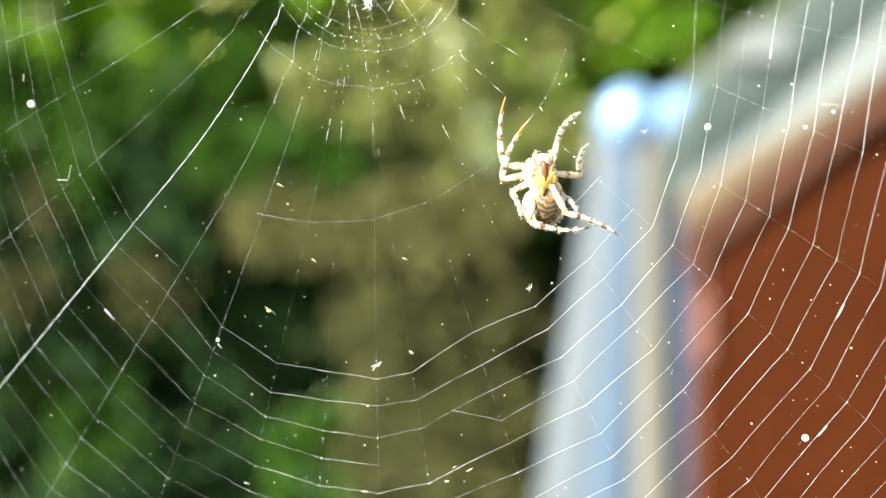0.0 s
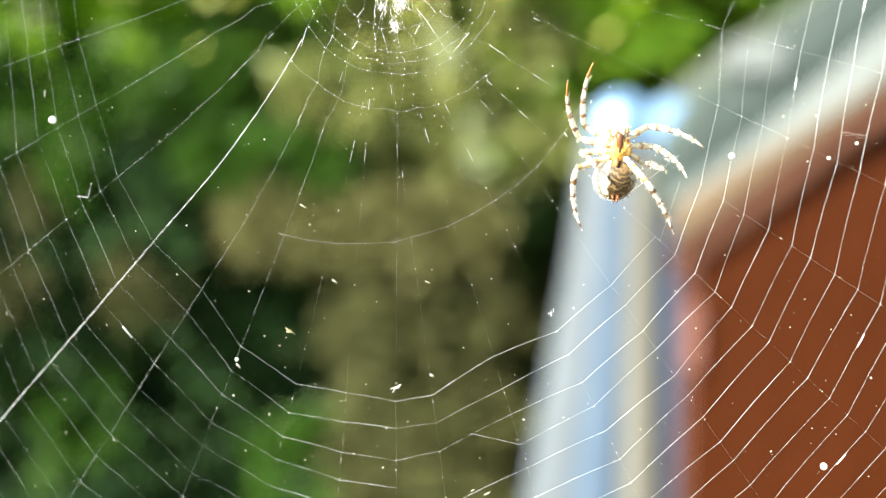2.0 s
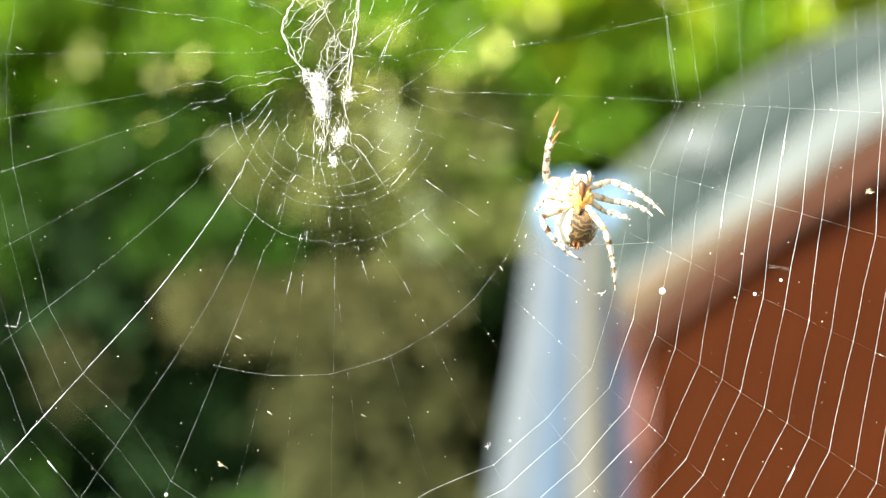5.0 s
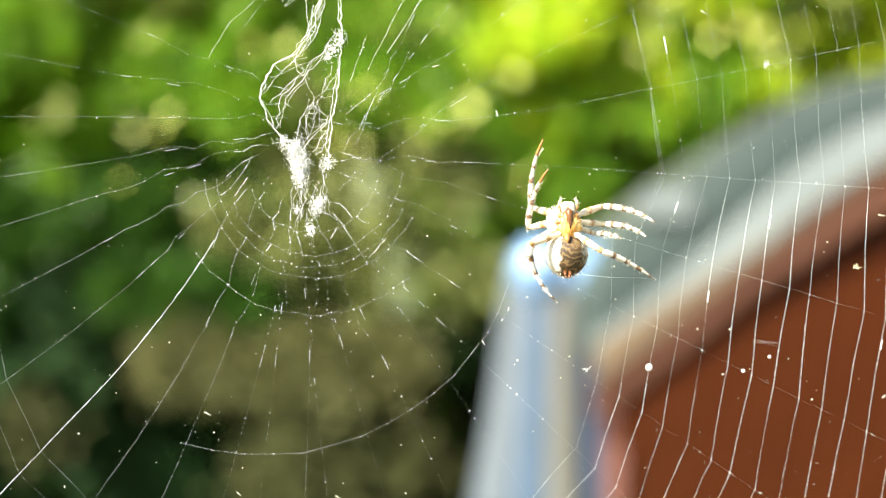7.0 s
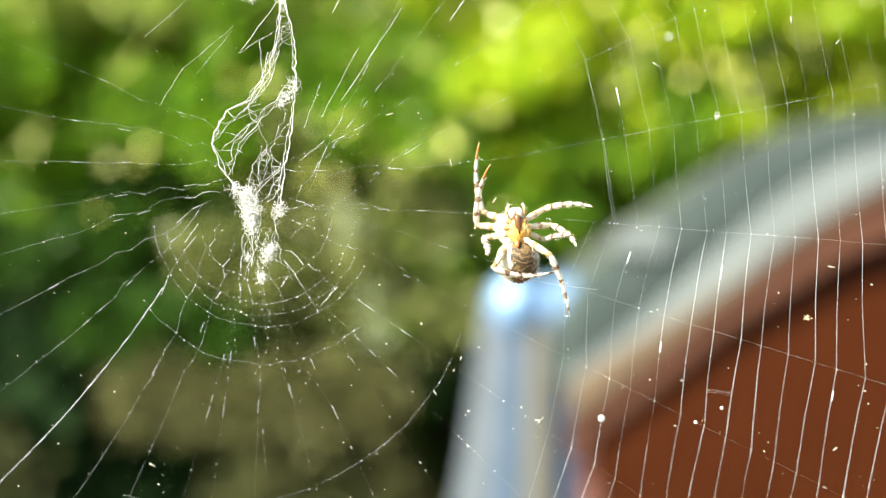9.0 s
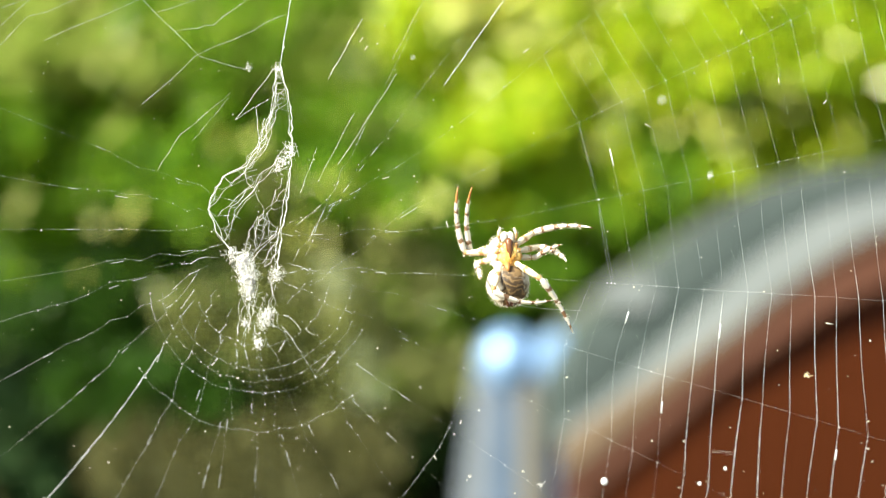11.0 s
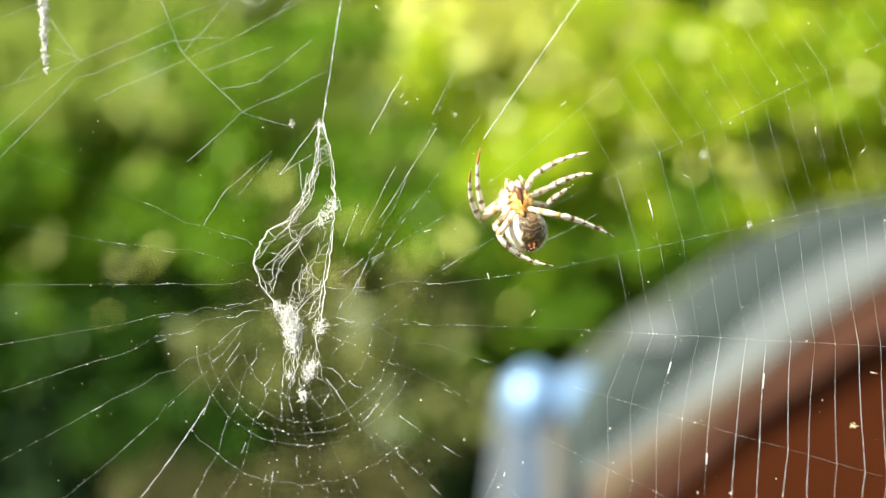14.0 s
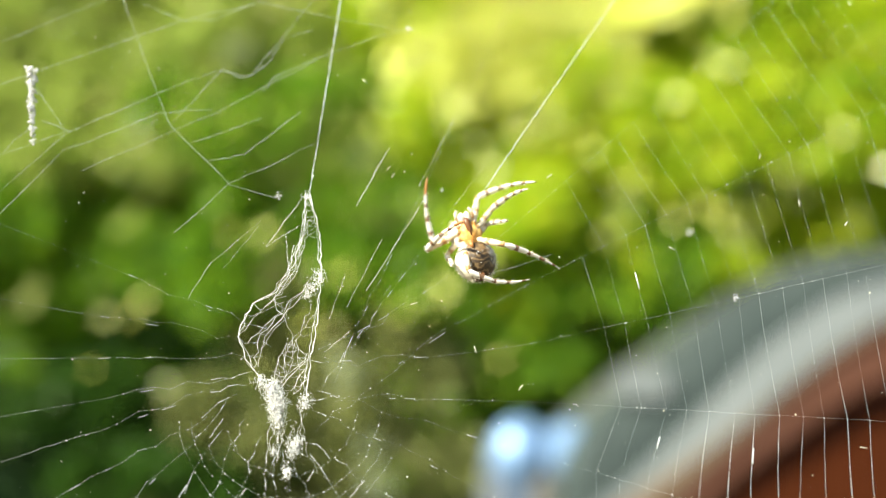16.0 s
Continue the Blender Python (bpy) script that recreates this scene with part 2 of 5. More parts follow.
# ---- the garden behind ----
def build_ground():
    s = Soup()
    n = 40
    for j in range(n + 1):
        for i in range(n + 1):
            u, v = (i / n * 2 - 1), (j / n * 2 - 1)
            x, y = 300 * u * abs(u) ** 2, 300 * v * abs(v) ** 2
            s.v.append((x, y, -1.45 + 0.05 * noise.noise(Vector((x, y, 0)) * 0.8)))
    for j in range(n):
        for i in range(n):
            a = j * (n + 1) + i
            s.f.append((a, a + 1, a + n + 2, a + n + 1))
            s.mi.append(0)
    tagged(part("ground", s, SOIL), "bare brown garden soil with leaf litter", "ground", kind="structure")


def leaf(s, p, size, rng, drop=0.3, sunward=0.0):
    """One folded leaf of six points; sunward: the chance that it has turned its face to the sun."""
    q = Euler((rng.uniform(-1.2, 1.2), rng.uniform(-0.9, 0.9), rng.uniform(0, 6.28))).to_matrix()
    if rng.random() < sunward:
        q = SUN_FROM.to_track_quat("Z", "Y").to_matrix() @ Euler((rng.gauss(0, 0.3), rng.gauss(0, 0.3), rng.uniform(0, 6.28))).to_matrix()
    w, f = size * rng.uniform(0.26, 0.40), size * rng.uniform(0.05, 0.16)
    pts = [(0, 0, 0), (w, size * 0.35, f), (w * 0.7, size * 0.75, f * 0.7), (0, size, -size * drop * 0.3), (-w * 0.7, size * 0.75, f * 0.7), (-w, size * 0.35, f)]
    n = len(s.v)
    s.v += [tuple(Vector(p) + q @ Vector(c)) for c in pts]
    s.f += [(n, n + 1, n + 2, n + 3), (n, n + 3, n + 4, n + 5)]
    s.mi += [0, 0]


def bush(name, label, at, spread, blobs, leaves, size, mat, seed, category="shrub", stems=7, sheet=None, sunward=0.0, loose=0.0):
    """A shrub at a foot on the ground: bent stems and a crown of leaves gathered in uneven clumps; loose: how far leaves stray from them."""
    rng = random.Random(seed)
    root = thing(name, at)
    tagged(root, label, category)
    for i in range(stems):
        s = Soup()
        bx, bz, by = rng.choice(blobs)[:3]
        x, y, z = rng.uniform(-0.1, 0.1), rng.uniform(-0.05, 0.05), -0.03
        pts, rad = [], []
        for k in range(8):
            u = k / 7
            pts.append((x + (bx - x) * u ** 1.3 + rng.uniform(-0.03, 0.03), y + 0.6 + (by - y) * u + rng.uniform(-0.03, 0.03), z + (bz - z) * u))
            rad.append(0.016 * (1 - u) + 0.003)
        s.tube(pts, rad, 6)
        part("stem", s, BARK, root)
    s = Soup()
    total = sum(b[3] ** 2 for b in blobs)
    for bx, bz, by, r in blobs:
        for k in range(int(leaves * r * r / total)):
            while True:
                d = Vector((rng.uniform(-1, 1), rng.uniform(-1, 1), rng.uniform(-1, 1)))
                if 0.25 < d.length < 1:
                    break
            d *= 0.8 + 0.45 * noise.noise(d * 2.1 + Vector((bx, by, bz)) * 3)
            d *= 1 + loose * abs(rng.gauss(0, 1))
            leaf(s, (bx + d.x * r, by + d.y * r * spread, bz + d.z * r), size * rng.uniform(0.7, 1.25), rng, sunward=sunward)
    if sheet:
        # sunlit outer leaves, spread evenly over the shrub's uneven face
        x0, x1, z0, z1, slope, depth, count = sheet
        for k in range(count):
            x, z = rng.uniform(x0, x1), rng.uniform(z0, z1)
            n = noise.noise(Vector((x * 3, seed, z * 3)))
            if z < z0 + max(0.0, slope * (x + at[0])) + 0.14 + 0.25 * n:
                continue
            if x < x0 + 0.20 + 0.5 * noise.noise(Vector((z * 2.5, seed, 7))):
                continue
            leaf(s, (x, depth + 0.10 * n + rng.uniform(-0.06, 0.06), z), size * rng.uniform(0.7, 1.25), rng)
    tagged(part("crown", s, mat, root, smooth=False), kind="stuff")
    return root


def clumps(rng, foot, count, x0, x1, z0, z1, r0, r1, y0=-0.08, y1=0.08):
    """Leaf clumps of a shrub, spread over a stretch of the garden: z counts from the web's height, y from the shrub's foot."""
    return [(rng.uniform(x0, x1) - foot[0], rng.uniform(z0, z1) - foot[2], rng.uniform(y0, y1), rng.uniform(r0, r1)) for i in range(count)]


def build_shrubs():
    rng = random.Random(4)
    # a tall hedge, dense to the ground, with a dark twiggy inside
    foot = (-0.2, 2.75, -1.45)
    blobs = clumps(rng, foot, 110, -2.8, -0.6, 0.75, 2.45, 0.2, 0.38, 0.05, 0.35)
    blobs += clumps(rng, foot, 130, -0.6, 2.2, 0.35, 2.45, 0.2, 0.38, 0.05, 0.35)
    blobs += clumps(rng, foot, 60, -0.8, 0.6, 0.45, 1.3, 0.09, 0.17, -0.28, -0.1)
    blobs += clumps(rng, foot, 40, -0.75, 0.35, 0.22, 0.7, 0.08, 0.15, -0.2, 0.05)
    blobs += clumps(rng, foot, 60, -2.2, -0.6, 0.54, 0.95, 0.08, 0.15, -0.35, 0.0)
    blobs += clumps(rng, foot, 18, -1.9, -0.8, 0.24, 0.5, 0.05, 0.10, -0.2, 0.05)
    blobs += clumps(rng, foot, 10, -0.2, 0.35, 0.27, 0.6, 0.07, 0.12, -0.3, -0.1) + clumps(rng, foot, 24, 0.85, 1.8, 0.9, 1.6, 0.08, 0.14, -0.5, -0.4) + clumps(rng, foot, 30, -0.1, 0.8, 0.36, 0.8, 0.07, 0.13, -0.45, -0.3) + clumps(rng, foot, 12, -0.18, 0.1, 0.02, 0.32, 0.05, 0.08, -0.35, -0.2)
    hedge = bush("hedge", "tall loose green hedge with sunlit outer leaves", foot, 0.7, blobs, 95000, 0.055, LEAF_A, 11, "hedge", 12, (-0.75, 1.9, 1.8, 2.7, 0.42, -0.33, 15000))
    s = Soup()
    nx, nz = 60, 40
    for j in range(nz + 1):
        for i in range(nx + 1):
            x, z = -6 + 12 * i / nx, -0.05 + 4.6 * j / nz
            s.v.append((x, 0.75 + 0.22 * noise.noise(Vector((x * 1.7, 0, z * 1.7))) + 0.1 * noise.noise(Vector((x * 6, 3, z * 6))), z))
    base = len(s.v)
    s.v += [(x, 1.4, z) for x, y, z in s.v]
    for j in range(nz):
        for i in range(nx):
            a = j * (nx + 1) + i
            s.f += [(a, a + 1, a + nx + 2, a + nx + 1), (base + a + nx + 1, base + a + nx + 2, base + a + 1, base + a)]
            s.mi += [0, 0]
    part("inner_growth", s, LEAF_A, hedge, "dense inside of the hedge")
    # golden shrub, standing higher beside the shed; sunlit brightness is in its leaf colour
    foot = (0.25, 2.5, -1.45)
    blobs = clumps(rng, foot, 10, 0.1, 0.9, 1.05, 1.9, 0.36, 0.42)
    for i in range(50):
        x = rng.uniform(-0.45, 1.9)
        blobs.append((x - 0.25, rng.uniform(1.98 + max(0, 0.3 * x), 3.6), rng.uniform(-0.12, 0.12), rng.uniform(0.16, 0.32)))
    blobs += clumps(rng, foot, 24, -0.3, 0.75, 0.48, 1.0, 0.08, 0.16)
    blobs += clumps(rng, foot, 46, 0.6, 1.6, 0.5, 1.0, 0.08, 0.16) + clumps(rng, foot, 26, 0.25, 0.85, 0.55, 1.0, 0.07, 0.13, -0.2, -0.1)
    bush("golden_shrub", "golden-green leafy shrub with full sun put into its leaf colour", foot, 0.6, blobs, 24000, 0.055, LEAF_B, 12, sheet=(-0.5, 1.8, 2.08, 3.8, 0.15, -0.2, 40000))
    # its brightest shoots: the sun's glare put into nearly white yellow leaves
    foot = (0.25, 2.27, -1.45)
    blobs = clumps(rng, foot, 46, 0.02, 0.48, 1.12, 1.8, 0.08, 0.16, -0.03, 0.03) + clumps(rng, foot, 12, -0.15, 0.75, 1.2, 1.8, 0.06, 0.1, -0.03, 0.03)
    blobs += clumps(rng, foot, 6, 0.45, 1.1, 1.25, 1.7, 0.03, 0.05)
    bush("sun_coloured_shoots", "shoots of young leaves coloured bright yellow for the sun's glare", foot, 0.2, blobs, 19000, 0.05, LEAF_G, 17, stems=3, sheet=(-1.5, 1.1, 1.7, 3.2, 0.4, -0.1, 210), sunward=0.95, loose=0.3)
    # pale young shrub, growing through the hedge
    foot = (-1.15, 2.54, -1.45)
    blobs = clumps(rng, foot, 6, -1.7, -0.55, 1.2, 1.95, 0.24, 0.35) + clumps(rng, foot, 42, -1.85, -0.1, 0.92, 2.05, 0.14, 0.26, -0.1, 0.1) + clumps(rng, foot, 30, -0.7, -0.15, 0.85, 1.5, 0.07, 0.14, -0.1, 0.1)
    bush("pale_shrub", "pale yellow-green young shrub growing through the hedge", foot, 0.6, blobs, 20000, 0.055, LEAF_E, 13, stems=3, sheet=(-0.9, 1.2, 2.25, 3.8, 0.0, -0.1, 17000))
    # dark leaves low down and by the roof: shade put into the leaf colour
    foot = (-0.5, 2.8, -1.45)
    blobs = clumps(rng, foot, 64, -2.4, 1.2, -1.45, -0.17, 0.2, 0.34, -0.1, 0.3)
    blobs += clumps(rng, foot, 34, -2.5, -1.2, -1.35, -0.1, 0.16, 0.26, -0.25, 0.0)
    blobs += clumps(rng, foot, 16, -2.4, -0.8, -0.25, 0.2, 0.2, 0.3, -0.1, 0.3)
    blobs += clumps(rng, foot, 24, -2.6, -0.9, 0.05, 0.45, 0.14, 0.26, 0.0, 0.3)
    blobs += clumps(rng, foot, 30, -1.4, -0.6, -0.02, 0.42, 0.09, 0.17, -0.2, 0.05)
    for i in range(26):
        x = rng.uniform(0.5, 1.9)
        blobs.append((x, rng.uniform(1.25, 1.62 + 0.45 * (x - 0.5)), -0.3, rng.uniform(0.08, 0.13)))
    bush("shade_dark_bush", "dark green leaves under the hedge, with its shade put into their colour", foot, 0.6, blobs, 42000, 0.065, LEAF_C, 14)
    # glossy laurel: one low branch, and tufts near the ground
    foot = (-0.75, 2.5, -1.45)
    blobs = clumps(rng, foot, 26, -1.02, -0.46, -0.04, 0.08, 0.04, 0.06, -0.16, -0.08) + clumps(rng, foot, 20, -1.9, -0.75, -0.05, 0.3, 0.06, 0.11, 0.0, 0.2) + clumps(rng, foot, 8, -1.0, -0.4, 0.45, 0.7, 0.06, 0.11, 0.0, 0.2)
    blobs += clumps(rng, foot, 7, -0.92, -0.6, -1.1, -0.82, 0.03, 0.06, 0.05, 0.15) + clumps(rng, foot, 8, -1.8, -1.35, -1.1, -0.7, 0.04, 0.07, 0.05, 0.15)
    blobs += clumps(rng, foot, 14, 0.0, 0.5, 0.26, 0.62, 0.05, 0.1)
    bush("laurel", "deep green laurel with a low branch before the hedge", foot, 0.5, blobs, 22000, 0.055, LEAF_F, 19, stems=4, loose=0.35)
    # withered growth: a level branch over a leaning stem
    foot = (-0.40, 2.42, -1.45)
    blobs = clumps(rng, foot, 90, -0.86, -0.12, -0.235, -0.105, 0.035, 0.06)
    bush("withered_shrub", "half-withered olive-brown branch before the hedge", foot, 0.4, blobs, 12500, 0.05, LEAF_D, 15, loose=0.7)
    foot = (-0.34, 2.45, -1.45)
    blobs = clumps(rng, foot, 40, -0.52, -0.18, -1.38, -0.2, 0.06, 0.10) + clumps(rng, foot, 16, -0.30, -0.04, -1.3, -0.3, 0.04, 0.07) + clumps(rng, foot, 7, -1.9, -1.2, -0.5, -0.1, 0.04, 0.07)
    bush("dull_shrub", "tall dull olive-brown shrub", foot, 0.4, blobs, 17000, 0.05, LEAF_K, 25, loose=0.85)
    # pale olive growth behind the hub
    foot = (-0.45, 2.46, -1.45)
    blobs = clumps(rng, foot, 20, -0.68, -0.36, 0.08, 0.25, 0.06, 0.1) + clumps(rng, foot, 24, -0.34, 0.0, 0.02, 0.36, 0.05, 0.09) + clumps(rng, foot, 22, -0.55, 0.05, 0.36, 0.85, 0.06, 0.1) + clumps(rng, foot, 9, -0.05, 0.14, -0.12, 0.15, 0.04, 0.07)
    bush("olive_shrub", "pale olive-green shrub with small sunlit leaves", foot, 0.5, blobs, 13000, 0.05, LEAF_H, 18, loose=0.35)
    # pale leaves, placed and coloured as sun glints here and there
    foot = (-0.5, 2.3, -1.45)
    spots = ((-0.24, 0.33), (-0.18, 0.12), (-0.15, 0.02), (-0.22, 0.96), (0.66, 1.38), (-0.9, 1.09), (-1.45, 0.42), (0.93, 0.86), (-0.62, 1.3), (0.55, 0.8))
    blobs = [(x - foot[0], z - foot[2], rng.uniform(-0.03, 0.03), rng.uniform(0.022, 0.04)) for x, z in spots]
    bush("glint_shrub", "thin shrub with pale leaves that stand in for sun glints", foot, 0.6, blobs, 150, 0.045, LEAF_W, 20, stems=5, sunward=0.35)


def build_shed():
    """Small red-brown garden shed with a bowed pale roof edge."""
    root = thing("garden_shed", (0.26, 1.32, -1.45))
    tagged(root, "small red-brown boarded garden shed with bowed grey roof", "shed")

    def edge(x):
        return float(np.interp(x, [-0.03, 0.05, 0.13, 0.22, 0.32, 0.42, 0.6, 0.9, 1.4], [1.275, 1.338, 1.404, 1.482, 1.547, 1.612, 1.69, 1.72, 1.725]))

    width, depth = 1.4, 1.1
    n = 10
    for i in range(n):
        x0, x1 = width * i / n + (0.0012 if i else 0.012), width * (i + 1) / n - 0.0012
        s = Soup()
        v = [(x0, 0, -0.02), (x1, 0, -0.02), (x1, 0, edge(x1) + 0.04), (x0, 0, edge(x0) + 0.04)]
        w = [(x, 0.02, z) for x, _, z in v]
        s.v += v + w
        s.f += [(0, 1, 2, 3), (7, 6, 5, 4)] + [(a, 4 + a, 4 + (a + 1) % 4, (a + 1) % 4) for a in range(4)]
        s.mi += [0] * 6
        part("board", s, RED_BOARD, root, smooth=False)
    s = Soup()
    k = 40
    for i in range(k + 1):
        x = 0.016 + (width - 0.016) * i / k
        hi = edge(x) + 0.06
        s.v += [(x, 0.021, -0.02), (x, 0.021, hi), (x, depth, hi), (x, depth, -0.02)]
    for i in range(k):
        s.f += [(4 * i + j, 4 * i + (j + 1) % 4, 4 * i + 4 + (j + 1) % 4, 4 * i + 4 + j) for j in range(4)]
        s.mi += [0] * 4
    s.f += [(3, 2, 1, 0), tuple(4 * k + j for j in range(4))]
    s.mi += [0, 0]
    part("carcass", s, RED_DARK, root, "red-brown side and back walls", smooth=False)
    s = Soup()
    box(s, -0.010, 0.018, -0.012, -0.003, 1.13, 1.24, bevel=0.006)
    part("corner_trim", s, PINKISH, root, "faded pink corner board", smooth=False)

    def eaves(x, z, y):
        """The plan of the roof end is drawn on the wall's face; the eaves stand before it."""
        k = 1 + y / 1.423
        return 0.242 * (k - 1) + k * x, 1.45 * (1 - k) + k * z

    def strip(name, mat, low, high, front, back, label):
        """A band along the bowed roof, whose eaves stand out further towards the ridge."""
        s = Soup()
        k = 60
        for i in range(k + 1):
            x = -0.03 + (width + 0.03) * i / k
            out = float(np.interp(x, [0.0, 0.12, 0.45, 1.4], [0.0, 0.003, 0.024, 0.032]))
            y0, y1 = front - out, back if back > 0 else back - out
            (x0, lo), (_, hi) = eaves(x, low(x), y0), eaves(x, high(x), y0)
            s.v += [(x0, y0, lo), (x0, y0, hi), (x0, y1, hi), (x0, y1, lo)]
        for i in range(k):
            a = 4 * i
            for j in range(4):
                s.f.append((a + j, a + (j + 1) % 4, a + 4 + (j + 1) % 4, a + 4 + j))
                s.mi.append(0)
        s.f += [(3, 2, 1, 0), tuple(4 * k + j for j in range(4))]
        s.mi += [0, 0]
        part(name, s, mat, root, label, smooth=False)

    def outer(x):
        return float(np.interp(x, [-0.03, 0.0, 0.05, 0.12, 0.21, 0.30, 0.40, 0.50, 0.7, 1.4], [1.50, 1.555, 1.615, 1.672, 1.748, 1.803, 1.834, 1.846, 1.853, 1.86]))

    def white(x):
        return float(np.interp(x, [-0.03, 0.06, 0.18, 0.30, 0.40, 0.48, 0.6, 1.4], [1.412, 1.482, 1.588, 1.700, 1.768, 1.802, 1.825, 1.835]))

    def red(x):
        return float(np.interp(x, [-0.03, 0.06, 0.17, 0.31, 0.41, 0.48, 0.6, 0.9, 1.4], [1.345, 1.419, 1.508, 1.622, 1.692, 1.734, 1.775, 1.80, 1.805]))

    strip("edge_board", FASCIA, edge, lambda x: red(x) - 0.001, -0.016, -0.003, "faded red-brown edge board")
    strip("soffit", RED_DARK, lambda x: edge(x) + 0.012, lambda x: edge(x) + 0.03, -0.004, 0.018, "dark underside of the eaves")
    strip("edge_strip", PALE, red, white, -0.021, -0.008, "pale grey upper edge strip")
    strip("cream_moulding", CREAM, lambda x: red(x) - 0.012, lambda x: red(x) + float(np.interp(x, [0, 0.08, 0.2, 0.3], [0.045, 0.03, 0.006, -0.006])), -0.026, -0.0215, "cream moulding under the strip")
    strip("gutter", GUTTER, lambda x: white(x) + 0.001, lambda x: white(x) + 0.45 * (outer(x) - white(x)), -0.0175, -0.006, "dull dark grey gutter along the roof")
    strip("roof", ROOF_GREY, lambda x: white(x) - 0.03, outer, -0.0135, depth, "bowed grey sheet roof")
    strip("roof_felt", ROOF_DARK, lambda x: white(x) - 0.04, lambda x: outer(x) + 0.014, 0.12, depth + 0.02, "dark felt at the back of the roof")
    s = Soup()
    (x0, z0), (x1, z1) = eaves(0.040, 1.605, -0.026), eaves(0.128, 1.655, -0.026)
    box(s, x0, x1, -0.029, -0.012, z0, z1, bevel=0.012)
    part("patch", s, PALE, root, "pale mended patch on the roof end", smooth=False)


def build_parasol():
    """A folded striped parasol: cloth in vertical folds round a pole."""
    root = thing("folded_parasol", (0.202, 1.62, -1.45))
    tagged(root, "folded garden parasol with pale blue, white and tan striped cloth", "parasol")
    s = Soup()
    s.tube([(0, 0, -0.03), (0, 0, 0.4), (0, 0, 1.55)], 0.02, 10)
    part("pole", s, PALE, root, "pale metal pole")
    s = Soup()
    s.tube([(0, 0, -0.02), (0, 0, 0.03), (0, 0, 0.07), (0, 0, 0.09)], [0.22, 0.22, 0.17, 0.05], 20)
    part("foot", s, ROOF_GREY, root, "round grey foot")
    order = [CLOTH_TAN, CLOTH_DEEP, CLOTH_DEEP, CLOTH_WHITE, CLOTH_BLUE, CLOTH_TAN, CLOTH_DEEP, CLOTH_WHITE, CLOTH_TAN, CLOTH_WHITE, CLOTH_WHITE, CLOTH_BLUE]
    folds = 12
    for k in range(folds):
        s = Soup()
        rows = 16
        for j in range(rows + 1):
            u = j / rows
            z = 0.28 + (1.555 - 0.28) * u
            rad = float(np.interp(z, [0.28, 0.77, 1.235, 1.46, 1.53, 1.56], [0.255, 0.178, 0.117, 0.096, 0.09, 0.084]))
            for i in range(5):
                a = 2 * math.pi * (k + i / 4) / folds - 0.2 + 0.08 * (1 - u)
                bulge = 1 + (0.15 + 0.03 * math.sin(k * 2.1)) * math.sin(math.pi * i / 4) + 0.02 * math.sin(9 * u + k)
                for inner in (0, 1):
                    r = rad * bulge - inner * 0.012
                    s.v.append((r * math.sin(a) - 0.005 * (1 - u), -r * math.cos(a) * 0.8, z))
        for j in range(rows):
            for i in range(4):
                a = (j * 5 + i) * 2
                b = a + 10
                s.f += [(a, a + 2, b + 2, b), (a + 1, b + 1, b + 3, a + 3)]
                s.mi += [0, 0]
        for i in range(4):
            a, b = i * 2, (rows * 5 + i) * 2
            s.f += [(a, a + 1, a + 3, a + 2), (b, b + 2, b + 3, b + 1)]
            s.mi += [0, 0]
        part("cloth_fold", s, order[k], root)
    for x, z, r in ((-0.036, 1.527, 0.060), (0.060, 1.521, 0.064)):
        s = Soup()
        s.ball((x, -0.05, z), (r, 0.055, 0.066), 12, 20)
        part("cap", s, GLOSS_BLUE if x < 0 else SATIN_BLUE, root, "glossy blue cap")


build_ground()
build_shrubs()
build_shed()
build_parasol()

# ---- the web, in millimetres about the plane y = 0 ----
MM = 0.001
HUB = Vector((-1.5, 0, 16.0))
# radial threads: direction in degrees, sideways shift at the hub, inward bow, inner start, first sticky turn, step between turns, thickness
LOWER = [
    (-169.6, -5.6, 0.0, 6, 39.8, 2.2, 0.026), (-161.5, -5.0, 0.0, 7, 39.6, 2.45, 0.026), (-151.0, -4.0, -0.3, 8, 40.1, 3.1, 0.028), (-142.0, -1.5, -1.5, 9, 42.6, 3.05, 0.028),
    (-131.8, -0.2, -1.8, 13, 44.6, 3.5, 0.054), (-123.0, 1.4, -1.8, 6, 45.6, 3.85, 0.032), (-111.8, -0.1, -0.5, 7, 49.4, 3.65, 0.022), (-103.9, 1.1, -0.3, 9, 52.0, 3.45, 0.010),
] + [
    (-94.3, -1.1, 0.0, 9, 52.0, 3.65, 0.009), (-89.7, 1.1, 0.0, 5, 52.5, 3.6, 0.013), (-81.7, -1.6, 0.0, 9, 51.5, 3.5, 0.009), (-72.3, -1.3, 0.0, 8, 48.4, 3.6, 0.010),
    (-62.7, -1.0, 0.0, 9, 47.6, 3.45, 0.010), (-54.0, 0.3, 0.0, 12, 45.9, 3.25, 0.010), (-41.9, -1.6, 0.0, 7, 44.9, 3.06, 0.012),
]
